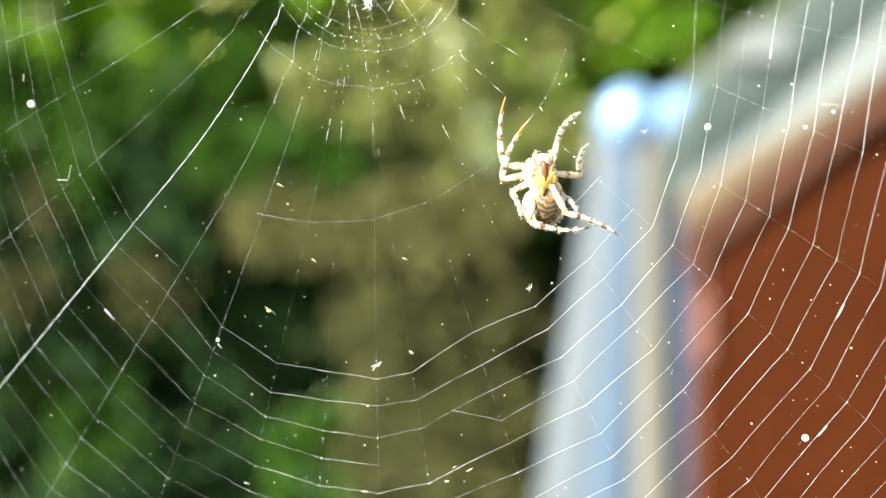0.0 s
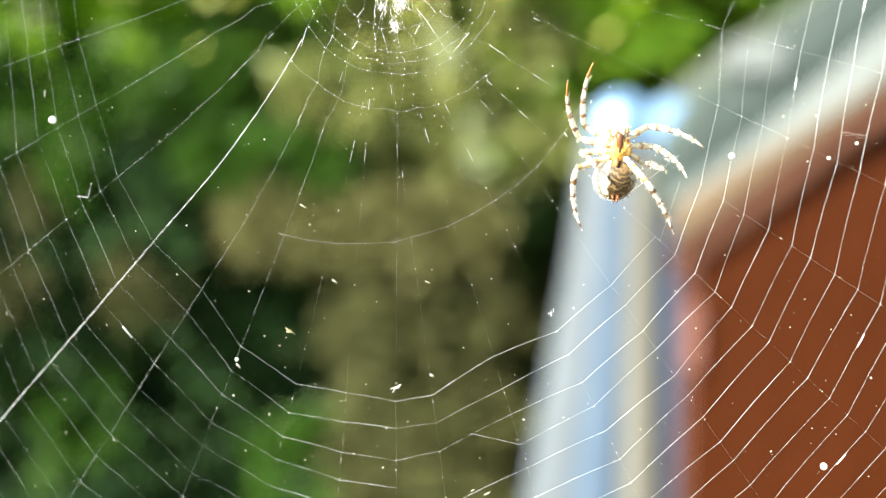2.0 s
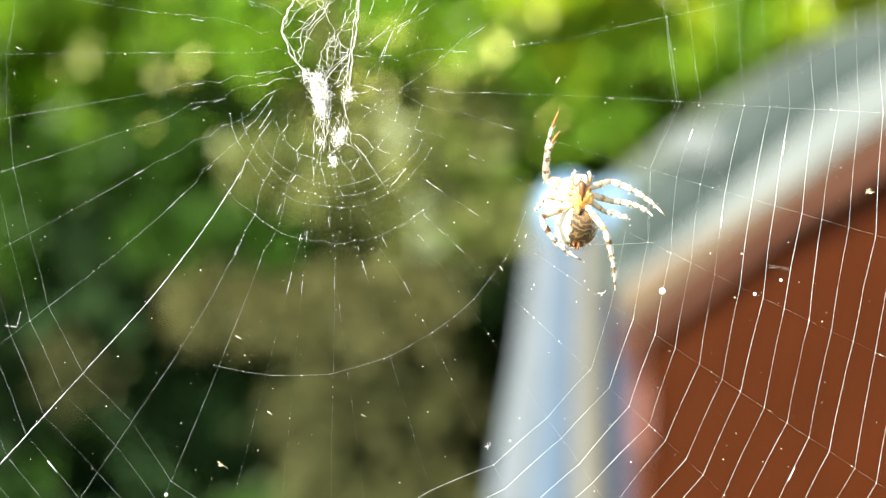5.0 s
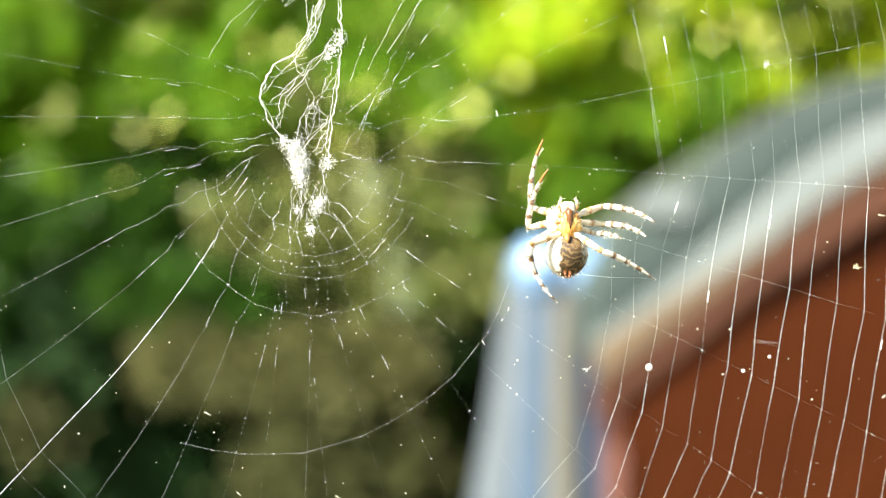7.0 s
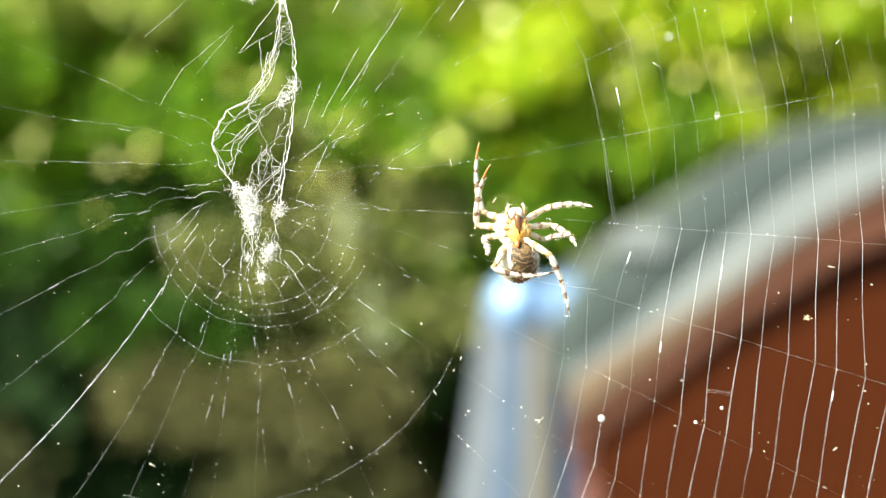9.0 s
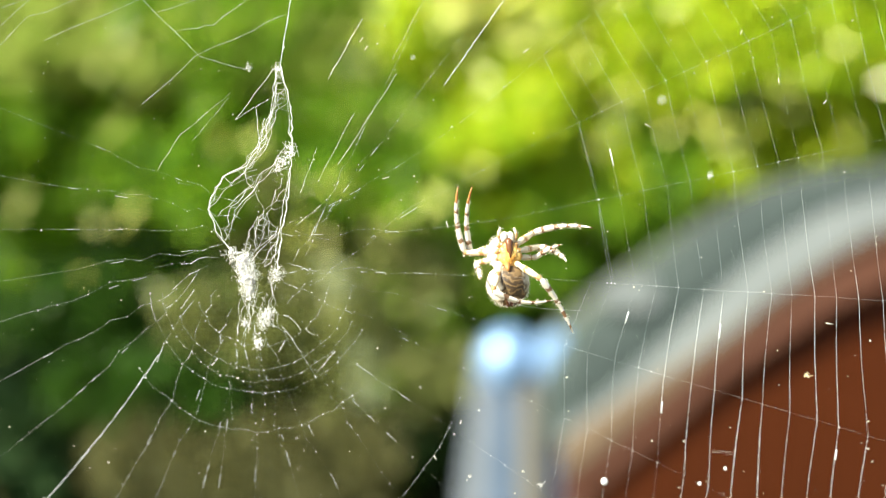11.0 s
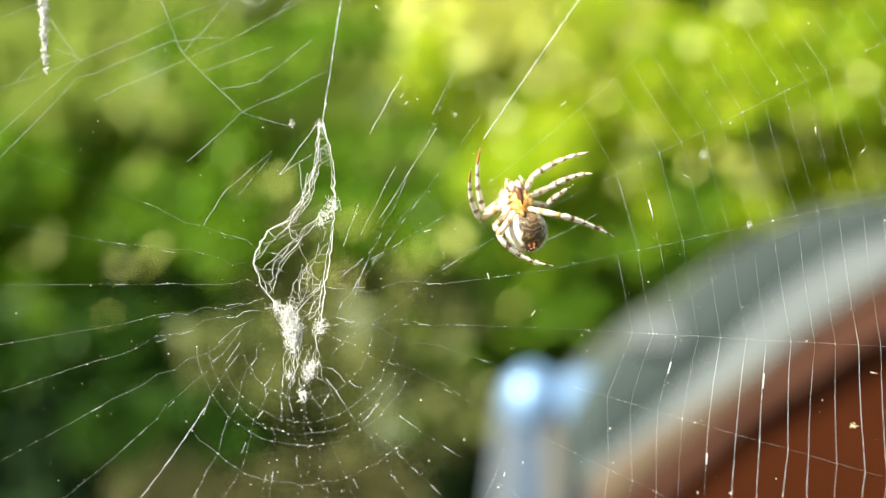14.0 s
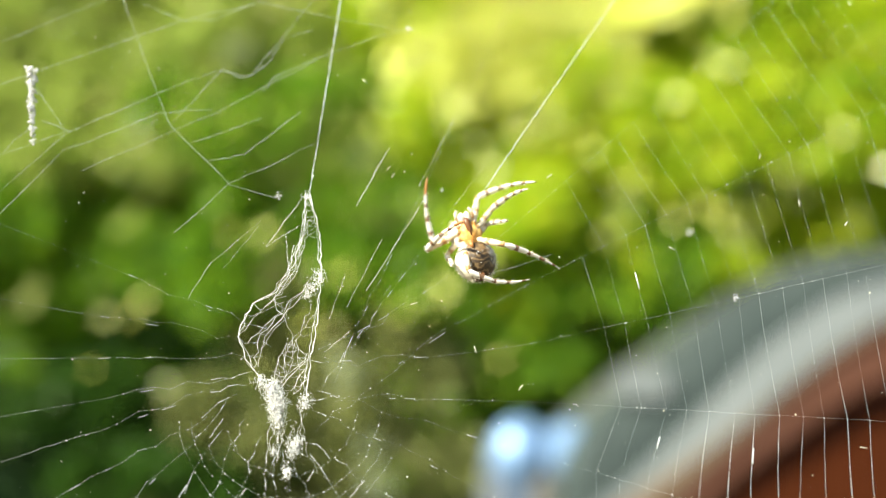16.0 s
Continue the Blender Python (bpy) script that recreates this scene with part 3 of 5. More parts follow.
UPPER = [
    (-32.9, -0.7, 0.0, 7, 41.7, 3.1, 0.014), (-25.1, 2.3, 0.0, 6, 38.9, 2.95, 0.016), (-15.7, 3.8, 0.0, 6, 36.6, 3.0, 0.020), (-2.8, 3.2, -0.4, 6, 39.4, 2.65, 0.026),
    (13.0, 1.8, 1.5, 6, 39.4, 2.78, 0.028), (27.2, 1.0, -1.5, 6, 40.6, 2.98, 0.028), (42.0, -0.9, 2.0, 9, 41.6, 3.1, 0.026), (57.0, -4.6, 0.0, 33, 71.0, 3.0, 0.060),
    (55.2, -1.6, 0.0, 11, 95, 3.0, 0.024), (66.6, -3.5, 0.0, 13, 95, 3.0, 0.024), (84.0, 1.1, 0.0, 27, 95, 3.0, 0.075), (158.8, -8.5, 0.0, 12, 60, 4.0, 0.022),
    (170.9, -7.9, 0.0, 7, 41.0, 2.4, 0.024), (-179.1, -6.9, 0.0, 5, 40.2, 2.3, 0.026),
]


def spoke(row):
    a = radians(row[0])
    u = Vector((math.cos(a), 0, math.sin(a)))
    return HUB + Vector((-u.z, 0, u.x)) * row[1], u


def along(row, r):
    """The place at r on a radial thread, which bows near the hub."""
    c, u = spoke(row)
    return c + u * r + Vector((-u.z, 0, u.x)) * (row[2] * max(0.0, (36 - r) / 20) ** 2)


def beads_on(s, a, b, count, rng, lo=0.04, hi=0.085):
    for k in range(count):
        p = a.lerp(b, rng.random())
        r = rng.uniform(lo, hi)
        s.bead(p * MM, r * MM, (1, 1, rng.uniform(0.8, 1.7)))


def build_web():
    rng = random.Random(21)
    web = thing("orb_web", HUB * MM)
    tagged(web, "half-built orb web of white silk with a torn tufted hub", "spider web")
    off = -HUB * MM
    rows = LOWER + UPPER
    beads = Soup()
    for row in rows:
        c, u = spoke(row)
        side = Vector((-u.z, 0, u.x))
        start, thick = row[3], row[6]
        n = 26 if thick < 0.05 else 110
        pts = []
        if n < 50:
            # slack and kinked near the hub, knotted where old turns were bitten off; straight further out
            r, drift = start, 0.0
            end = rng.uniform(19, 25)
            while r < end:
                drift = 0.5 * drift + rng.uniform(-0.55, 0.55)
                p = along(row, r) + side * drift * min(1.0, (end - r) / 5) + Vector((0, rng.uniform(-0.1, 0.1), 0))
                pts.append(p * MM)
                if rng.random() < 0.8:
                    beads.bead(p * MM, rng.uniform(0.045, 0.085) * MM)
                r += rng.uniform(1.1, 2.4)
            pts += [(along(row, q) + side * rng.uniform(-0.06, 0.06)) * MM for q in [end + (98 - end) * i / 18 for i in range(19)]]
        else:
            pts = [(along(row, start + (98 - start) * i / n) + side * rng.uniform(-0.04, 0.04)) * MM for i in range(n + 1)]
        s = Soup()
        s.tube(pts, [(thick * rng.uniform(0.3, 1.0) if thick > 0.05 else thick * (0.15 if row in UPPER else 0.20 if thick > 0.0135 else 0.15) * rng.uniform(0.7, 1.4)) * MM for _ in pts], 4)
        if start < 14:
            # the inner end: a slack, kinked thread with bright knots and dashes
            kinks = [along(row, start * (1.05 - 0.6 * q / 4)) + side * rng.uniform(-0.35, 0.35) for q in range(5)]
            s.tube([q * MM for q in kinks], [rng.uniform(0.004, 0.010) * MM for _ in kinks], 4)
            for q, p in zip(kinks, kinks[1:]):
                beads.bead(q * MM, rng.uniform(0.05, 0.10) * MM)
                if rng.random() < 0.4:
                    s.tube([q * MM, q.lerp(p, rng.uniform(0.4, 0.9)) * MM], 0.028 * MM, 4)
            for q in range(5):
                r = rng.uniform(start, 24)
                if rng.random() < 0.5:
                    s.tube([along(row, r) * MM, along(row, r + rng.uniform(0.5, 1.6)) * MM], 0.022 * MM, 4)
        part("radial_thread", s, SILK, web, at=off)
        beads_on(beads, along(row, 24), along(row, 40), 4, rng)
        beads_on(beads, along(row, 40), along(row, 90), 5, rng, 0.04, 0.09)
    # sticky turns, one open polygon each; the fourth is tied to the third under the hub
    fresh_rows = [LOWER[-1]] + UPPER[:6]
    tie = LOWER[10]
    for k in range(18):
        run, runs = [], []
        for row in rows + LOWER[:1]:
            r = row[4] + row[5] * (k + rng.uniform(-0.10, 0.10))
            if r > 93 or row[0] > 50 and row[0] < 165 or k == 0 and row in UPPER[:7] or k == 3 and row is tie:
                if len(run) > 1:
                    runs.append(run)
                run = [along(tie, tie[4] + 2 * tie[5]).lerp(along(LOWER[11], LOWER[11][4] + 2 * LOWER[11][5]), 0.45)] if k == 3 and row is tie else []
                continue
            run.append(along(row, r))
        if len(run) > 1:
            runs.append(run)
        for run in runs:
            s = Soup()
            pts, rad = [], []
            for a, b in zip(run, run[1:]):
                # uneven sun glints put into the thickness of each stretch
                lit = rng.uniform(0.45, 1.0)
                for j in range(4):
                    q = a.lerp(b, j / 4)
                    sag = 0.10 * math.sin(math.pi * j / 4) * (b - a).length * 0.10
                    pts.append((q - (q - HUB).normalized() * sag + Vector((0, rng.uniform(-0.08, 0.08), 0))) * MM)
                    rad.append(rng.uniform(0.015, 0.026) * lit * MM * (0.29 if q.z > 16 else 0.24 if q.x > 22 and q.z > -8 and q.x < 46 else 0.88 if q.x > 22 else 0.42 if q.x < -16 else 0.7))
                if rng.random() < 0.75:
                    beads.bead(a * MM, rng.uniform(0.05, 0.10) * MM)
                if rng.random() < 0.04:
                    m = a.lerp(b, rng.uniform(0.2, 0.8))
                    s.tube([m * MM, m.lerp(b, 0.3) * MM], 0.075 * MM, 4)
            pts.append(run[-1] * MM)
            rad.append(rad[-1])
            s.tube(pts, rad, 4)
            part("spiral_thread", s, SILK, web, at=off)
    # the newest turn, laid as the spider climbs: each stretch slides in from the turn outside it
    fresh_turn = []
    for (low, high), when in zip(zip(fresh_rows, fresh_rows[1:]), (2.2, 4.6, 6.0, 8.4, 12.6, 15.8)):
        a, b = along(low, low[4]), along(high, high[4])
        s = Soup()
        s.tube([a * MM, a.lerp(b, 0.5) * MM, b * MM], 0.005 * MM, 4)
        fresh_turn.append((part("newest_thread", s, SILK, web, at=off), (spoke(low)[1] * low[5] + spoke(high)[1] * high[5]) * 0.5 * MM, when))
    # dry turns round the hub, below and beside it
    mid = Vector((-0.6, 0, 17.5))
    for k in (2, 4, 5, 6, 9):
        r = 5.6 + 1.35 * k + (0.2 if k == 9 else 0)
        a0, a1 = -168 + rng.uniform(-10, 22), -14 + rng.uniform(-24, 8)
        if k == 9:
            a0, a1 = -142, -46
        pts, m = [], 22
        for i in range(m + 1):
            a = radians(a0 + (a1 - a0) * i / m)
            rr = r + rng.uniform(-0.18, 0.18)
            q = mid + Vector((math.cos(a) * rr * 0.96, rng.uniform(-0.1, 0.1), math.sin(a) * rr))
            pts.append(q * MM)
            if rng.random() < 0.7:
                beads.bead(q * MM, rng.uniform(0.05, 0.12) * MM)
        s = Soup()
        s.tube(pts, [rng.uniform(0.003, 0.009) * MM for _ in pts], 4)
        part("dry_spiral_thread", s, SILK, web, at=off)
    # wide guide turn under the hub
    pts = []
    for i in range(15):
        a = radians(-113 + 86 * i / 14)
        rr = 34.4 - 7.2 * i / 14 + rng.uniform(-0.15, 0.15)
        q = HUB + Vector((math.cos(a) * rr, 0, math.sin(a) * rr))
        pts.append(q * MM)
        beads.bead(q * MM, rng.uniform(0.05, 0.10) * MM)
    s = Soup()
    s.tube(pts, 0.0055 * MM, 4)
    part("guide_thread", s, SILK, web, at=off)
    # loose ends and torn bits above the hub: from, to, thickness
    bits = [(-13.8, 30.0, -11.3, 34.4, 0.04), (-11.3, 34.4, -5.6, 39.7, 0.022), (-4.8, 36.4, -0.5, 42.9, 0.06), (-9.8, 33.7, -5.8, 39.0, 0.022), (-41.5, -11.5, -40.0, -11.6, 0.03), (-40.0, -11.6, -39.4, -9.7, 0.03),
            (-9.9, 13.4, -8.4, 15.6, 0.06), (-5.9, 6.9, -5.3, 7.7, 0.09), (6.3, 6.4, 8.2, 8.7, 0.05), (1.7, 8.6, 2.3, 9.6, 0.05), (6.2, 41.8, 10.1, 49.6, 0.06), (7.8, 31.0, 14.5, 42.5, 0.05),
            (5.5, 29.0, 9.5, 37.5, 0.03), (-4.8, 36.4, -2.6, 38.0, 0.03), (-2.6, 38.0, -0.6, 39.2, 0.03), (-2.4, 38.0, -1.8, 33.6, 0.04), (14.0, 44.5, 18.5, 54.0, 0.024), (3.4, 27.5, 5.2, 33.0, 0.03), (3.0, 23.5, 6.0, 26.0, 0.03)]
    for x0, z0, x1, z1, r in bits:
        s = Soup()
        a, b = Vector((x0, 0.1, z0)), Vector((x1, -0.1, z1))
        side = Vector((z0 - z1, 0, x1 - x0)).normalized()
        s.tube([(a.lerp(b, i / 6) + side * 0.07 * math.sin(i * 2.0 + x0)) * MM for i in range(7)], [r * MM * rng.uniform(0.2, 0.6) for _ in range(7)], 4)
        part("torn_thread", s, SILK_OLD, web, at=off)
        beads_on(beads, a, b, 8, rng, 0.04, 0.08)
    # bridge and frame threads up on the left
    frames = [[(-26.2, 71), (-18.5, 53.1), (-9.9, 44.7), (-3.4, 42.8)], [(-45, 33), (-31.4, 49.3), (-19.7, 54.6), (-13, 55)], [(-46, 36), (-31.7, 51.6), (-12.9, 60.7), (-8.4, 59.9), (-0.8, 71), (6, 80)],
              [(-47, 62), (-29.2, 70.6), (-14, 78)], [(-47, 55.6), (-18.0, 68.1), (-7.6, 70.7), (12, 66.5)], [(-37, 59), (-31.5, 51.7), (-44, 47)], [(-29, 46.5), (-12.5, 54.5), (0.5, 62.5)], [(-18.1, 53.1), (-11.8, 61.1)]]
    frames += [[(-16.4, 38.3), (-10.3, 44.7), (0.8, 50.5)], [(-13.0, 47.8), (-8.4, 48.9), (-1.6, 54.8)], [(-15.4, 50.3), (-6.6, 53.9)], [(-39.3, 49.0), (-35.9, 52.9)], [(-31.0, 51.9), (-34.8, 53.3)],
              [(-6.5, 57.7), (-5.5, 59.5), (1.7, 63.2), (12.1, 67.1)], [(-12.2, 60.8), (-9.1, 59.3), (-6.3, 61.4), (-4.3, 65.3), (-0.3, 66.7)], [(-23.5, 70.6), (-18.0, 67.9), (-13.5, 68.1), (-8.4, 70.7)]]
    for line in frames:
        s = Soup()
        pts = []
        for (x0, z0), (x1, z1) in zip(line, line[1:]):
            for j in range(5):
                pts.append(Vector((x0 + (x1 - x0) * j / 5, rng.uniform(0.5, 0.9), z0 + (z1 - z0) * j / 5 + rng.uniform(-0.12, 0.12))) * MM)
        pts.append(Vector((line[-1][0], 0.7, line[-1][1])) * MM)
        s.tube(pts, [rng.uniform(0.011, 0.022) * MM for _ in pts], 4)
        part("frame_thread", s, SILK, web, at=off)
    # hub: a torn, elongated net of dusty silk, strands tied to their neighbours
    rise = [12.5, 16.0, 18.6, 21.3, 25.4, 29.4, 30.8, 33.4, 38.1, 43.3]
    left = [-2.0, -2.9, -3.6, -5.4, -7.6, -6.0, -3.5, -1.9, -0.7, -0.2]
    right = [1.5, 1.2, 1.1, 1.2, 1.8, 2.1, 2.2, 2.2, 1.8, 0.3]

    def across(f, z):
        return float(np.interp(z, rise, left)) * (1 - f) + float(np.interp(z, rise, right)) * f

    net = Soup()
    knots = []

    def strand(z0, f0, z1, f1, thick, wave=0.16):
        """One wavy strand of the net, between two heights and two shares of its width."""
        m = max(3, int(abs(z1 - z0) / 0.65))
        pts = []
        for q in range(m + 1):
            z = z0 + (z1 - z0) * q / m
            pts.append(Vector((across(f0 + (f1 - f0) * q / m, z) + rng.gauss(0, wave), rng.uniform(-0.3, 0.3), z + rng.gauss(0, wave))))
        net.tube([q * MM for q in pts], [thick * MM * rng.uniform(0.45, 1.35) for _ in pts], 4)
        knots.extend(pts)
        for q in pts:
            if rng.random() < 0.35:
                beads.bead(q * MM, rng.uniform(0.05, 0.10) * MM)

    # the stout margins, doubled, and the rope down from the top
    for z0, f0, z1, f1, thick in ((17.8, 1.0, 43.3, 1.0, 0.070), (17.0, 0.94, 30.0, 0.97, 0.034), (33.0, 0.97, 43.3, 0.85, 0.024), (19.0, 0.12, 21.3, 0.03, 0.060), (21.3, 0.0, 30.6, 0.0, 0.056), (21.6, 0.03, 29.4, 0.02, 0.030),
                                  (30.4, 0.0, 43.3, 0.10, 0.040), (29.4, 0.05, 43.0, 0.22, 0.046), (30.8, 0.14, 41.0, 0.26, 0.034), (31.8, -0.05, 36.6, -0.02, 0.022), (32.0, 0.25, 40.0, 0.45, 0.018)):
        strand(z0, f0, z1, f1, thick, 0.09)
    # slack strands that slant up from the left margin to the right
    for z0, f0, z1, f1, thick in ((21.6, 0.07, 33.7, 0.80, 0.036), (21.8, 0.13, 31.0, 0.74, 0.030), (24.3, 0.09, 28.2, 0.50, 0.020), (24.2, 0.33, 27.2, 0.52, 0.022), (25.5, 0.04, 29.5, 0.25, 0.018), (27.4, 0.05, 30.5, 0.30, 0.016),
                                  (20.0, 0.30, 25.0, 0.68, 0.022), (19.9, 0.51, 24.9, 0.68, 0.022), (21.0, 0.81, 24.3, 0.79, 0.020), (21.0, 0.65, 29.0, 0.90, 0.018), (23.0, 0.60, 28.0, 0.93, 0.016), (25.9, 0.70, 31.2, 0.16, 0.020), (28.0, 0.20, 32.0, 0.85, 0.015),
                                  (19.3, 0.50, 23.2, 0.96, 0.030), (18.8, 0.60, 21.5, 0.97, 0.032), (19.2, 0.35, 22.2, 0.90, 0.022), (18.4, 0.70, 20.2, 0.98, 0.026)):
        strand(z0, f0, z1, f1, thick)
    # short ties between neighbouring strands
    tied = 0
    while tied < 210:
        a, b = rng.choice(knots), rng.choice(knots)
        if not 0.4 < (a - b).length < 1.7:
            continue
        tied += 1
        m = a.lerp(b, rng.uniform(0.35, 0.65)) + Vector((rng.uniform(-0.2, 0.2), 0, -rng.uniform(0.05, 0.3)))
        net.tube([a * MM, m * MM, b * MM], rng.uniform(0.008, 0.019) * MM, 4)
    # loops hanging under the hub
    for k in range(14):
        x, z = rng.uniform(-3.4, 1.6), rng.uniform(14.5, 18.0)
        x1, z1 = x + rng.uniform(-0.9, 0.9), rng.uniform(9.5, 13.5)
        pts = [Vector((x + (x1 - x) * q / 7 + rng.uniform(-0.25, 0.25), rng.uniform(-0.3, 0.3), z + (z1 - z) * q / 7)) * MM for q in range(8)]
        net.tube(pts, [rng.uniform(0.012, 0.026) * MM for _ in pts], 4)
    tagged(part("hub_net", net, SILK_OLD, web, "torn white net of the hub", at=off), kind="stuff")
    tufts = [(-4.3, 19.9, 0.5, 30), (-2.9, 18.9, 0.8, 130), (-2.2, 17.2, 0.85, 170), (-2.0, 15.6, 0.6, 60), (1.0, 17.5, 0.55, 40), (0.0, 12.4, 0.65, 50), (0.5, 13.0, 0.4, 20), (-2.3, 11.9, 0.35, 20),
             (-0.7, 9.8, 0.5, 26), (2.0, 32.6, 0.55, 36), (1.2, 31.3, 0.45, 24), (0.7, 30.4, 0.35, 14), (-0.1, 43.1, 0.35, 14), (-3.6, 43.0, 0.3, 8)]
    for x, z, size, n in tufts:
        s = Soup()
        for k in range(n):
            p = Vector((x + rng.gauss(0, 0.45) * size, rng.gauss(0, 0.3) * size, z + rng.gauss(0, 0.75) * size))
            s.ball(p * MM, [rng.uniform(0.06, 0.17) * MM * (0.6 + 0.5 * size) for _ in range(3)], 4, 6, 0.3)
        for k in range(n * 2):
            p = Vector((x + rng.gauss(0, 0.6) * size, rng.gauss(0, 0.3) * size, z + rng.gauss(0, 0.9) * size))
            q = p + Vector((rng.gauss(0, 0.55), rng.gauss(0, 0.3), rng.gauss(0, 0.7))) * size
            s.tube([p * MM, (p.lerp(q, 0.5) + Vector((rng.gauss(0, 0.2), 0, rng.gauss(0, 0.2)))) * MM, q * MM], rng.uniform(0.008, 0.022) * MM, 4)
        part("silk_tuft", s, SILK_OLD, web, "white tuft of bunched silk", at=off)
    tagged(part("glue_bead", beads, DROP, web, at=off), kind="stuff")
    return web, fresh_turn


def build_litter():
    rng = random.Random(33)
    s = Soup()
    for k in range(1000):
        p = Vector((rng.uniform(-54, 80), rng.gauss(0, 1.2), rng.uniform(-58, 76)))
        r = rng.choice((0.025, 0.03, 0.035, 0.04, 0.05, 0.065, 0.09))
        if rng.random() < 0.04:
            d = Vector((rng.uniform(-1, 1), 0, rng.uniform(-1, 1))).normalized() * rng.uniform(0.4, 0.9)
            s.tube([p * MM, (p + d) * MM], 0.045 * MM, 4)
        else:
            s.bead(p * MM, r * MM, (rng.uniform(0.7, 1.6), 1, rng.uniform(0.7, 1.6)))
    tagged(part("dust", s, DUST), "fine pale dust and pollen caught on the web", "dust", kind="stuff")
    for x, y, z, r in ((39.2, 0.2, -5.5, 0.40), (-44.6, 0.2, -1.9, 0.46), (51.3, 0.2, -42.0, 0.42), (41.6, -20.0, 32.6, 0.20), (16.9, -14.0, 39.0, 0.13), (50.0, 0.1, -5.6, 0.2), (53.0, 0.1, -3.9, 0.18), (-20.6, 0, -31.8, 0.22)):
        s = Soup()
        s.ball((0, 0, 0), (r * MM, r * MM, r * MM * 1.05), 8, 12, 0.06)
        ob = part("dew_bead", s, DROP, at=(x * MM, y * MM, z * MM))
        tagged(ob, "small bright white bead stuck on a web thread", "droplet", group="beads on the web")
    for i, (x, z, size, mat, label) in enumerate(((-14.0, -28.0, 0.6, SEED, "tiny brown and yellow seed husk caught in the web"), (-0.2, -34.6, 0.6, SILK_OLD, "wisp of pale seed fluff caught in the web"), (4.2, -32.9, 0.3, SILK_OLD, "wisp of pale seed fluff caught in the web"),
                                                (18.7, -24.7, 0.4, SILK_OLD, "wisp of pale seed fluff caught in the web"), (63.0, 6.7, 0.5, SEED, "tiny straw splinter caught in the web"), (32.0, -6.0, 0.35, SILK_OLD, "wisp of pale seed fluff caught in the web"),
                                                (12.2, 66.5, 0.5, SILK_OLD, "wisp of pale seed fluff caught in the web"), (52.5, 30.4, 0.45, SILK_OLD, "wisp of pale seed fluff caught in the web"))):
        s = Soup()
        for k in range(9):
            p = Vector((rng.gauss(0, 0.35), rng.gauss(0, 0.2), rng.gauss(0, 0.25))) * size
            q = p + Vector((rng.gauss(0, 0.6), rng.gauss(0, 0.2), rng.gauss(0, 0.5))) * size
            s.tube([p * MM, (p.lerp(q, 0.5) + Vector((0.1, 0, 0.12)) * size) * MM, q * MM], [0.05 * MM, 0.07 * MM * size, 0.03 * MM], 5)
        s.ball((0, 0, 0), (0.3 * size * MM, 0.2 * size * MM, 0.22 * size * MM), 6, 8, 0.4)
        ob = part("caught_husk" if mat == SEED else "seed_wisp", s, mat, at=(x * MM, 0.1 * MM, z * MM))
        tagged(ob, label, "plant debris")
    # a strand of fluff that hangs a little behind the web
    s = Soup()
    for k in range(4):
        pts = [Vector((-1.6 + 0.8 * q + rng.gauss(0, 0.25), rng.gauss(0, 0.4), 0.15 * k - 0.1 * q + rng.gauss(0, 0.14))) * MM for q in range(5)]
        s.tube(pts, 0.004 * MM, 4)
    tagged(part("loose_fluff", s, SILK_OLD, at=(55.6 * MM, 9 * MM, -2.5 * MM)), "strand of grey fluff caught behind the web", "plant debris")
    s = Soup()
    for k in range(190):
        u = rng.random() ** 0.9
        p = Vector((-1.5 + 1.9 * u * 0.8 + rng.gauss(0, 0.30) * (1 - u * 0.75), rng.gauss(0, 0.3), -10.8 * u + rng.gauss(0, 0.1)))
        s.ball(p * MM, [rng.uniform(0.12, 0.30) * MM * (1.1 - 0.5 * u) for _ in range(3)], 4, 6, 0.3)
    ob = part("frass_string", s, SILK_OLD, at=(-35.6 * MM, 0.6 * MM, 60.8 * MM))
    tagged(ob, "hanging white string of bunched silk and debris", "web debris")


# ---- the spider, seen from below; +z towards its head, -y its belly ----
COXA = {1: (0.95, 1.25), 2: (1.25, 0.5), 3: (1.25, -0.25), 4: (0.95, -1.0)}
FEMUR_LENGTH = {1: 4.7, 2: 4.6, 3: 3.2, 4: 4.8}
SHIN_LENGTH = {1: 8.7, 2: 8.2, 3: 5.4, 4: 7.6}


def bristles(s, pts, radii, count, length, rng, mat=1):
    for k in range(count):
        i = rng.randrange(len(pts) - 1)
        p = Vector(pts[i]).lerp(Vector(pts[i + 1]), rng.random())
        d = (Vector(pts[i + 1]) - Vector(pts[i])).normalized()
        a = rng.uniform(0, 6.28)
        o = Vector((math.cos(a), math.sin(a), 0))
        o = (o - d * o.dot(d)).normalized()
        r = radii[i] * 0.9
        tip = p + o * (r + length * rng.uniform(0.6, 1.3)) + d * length * 0.6
        s.tube([p + o * r, tip], [0.024 * MM, 0.006 * MM], 3, mat=mat, cap=False)


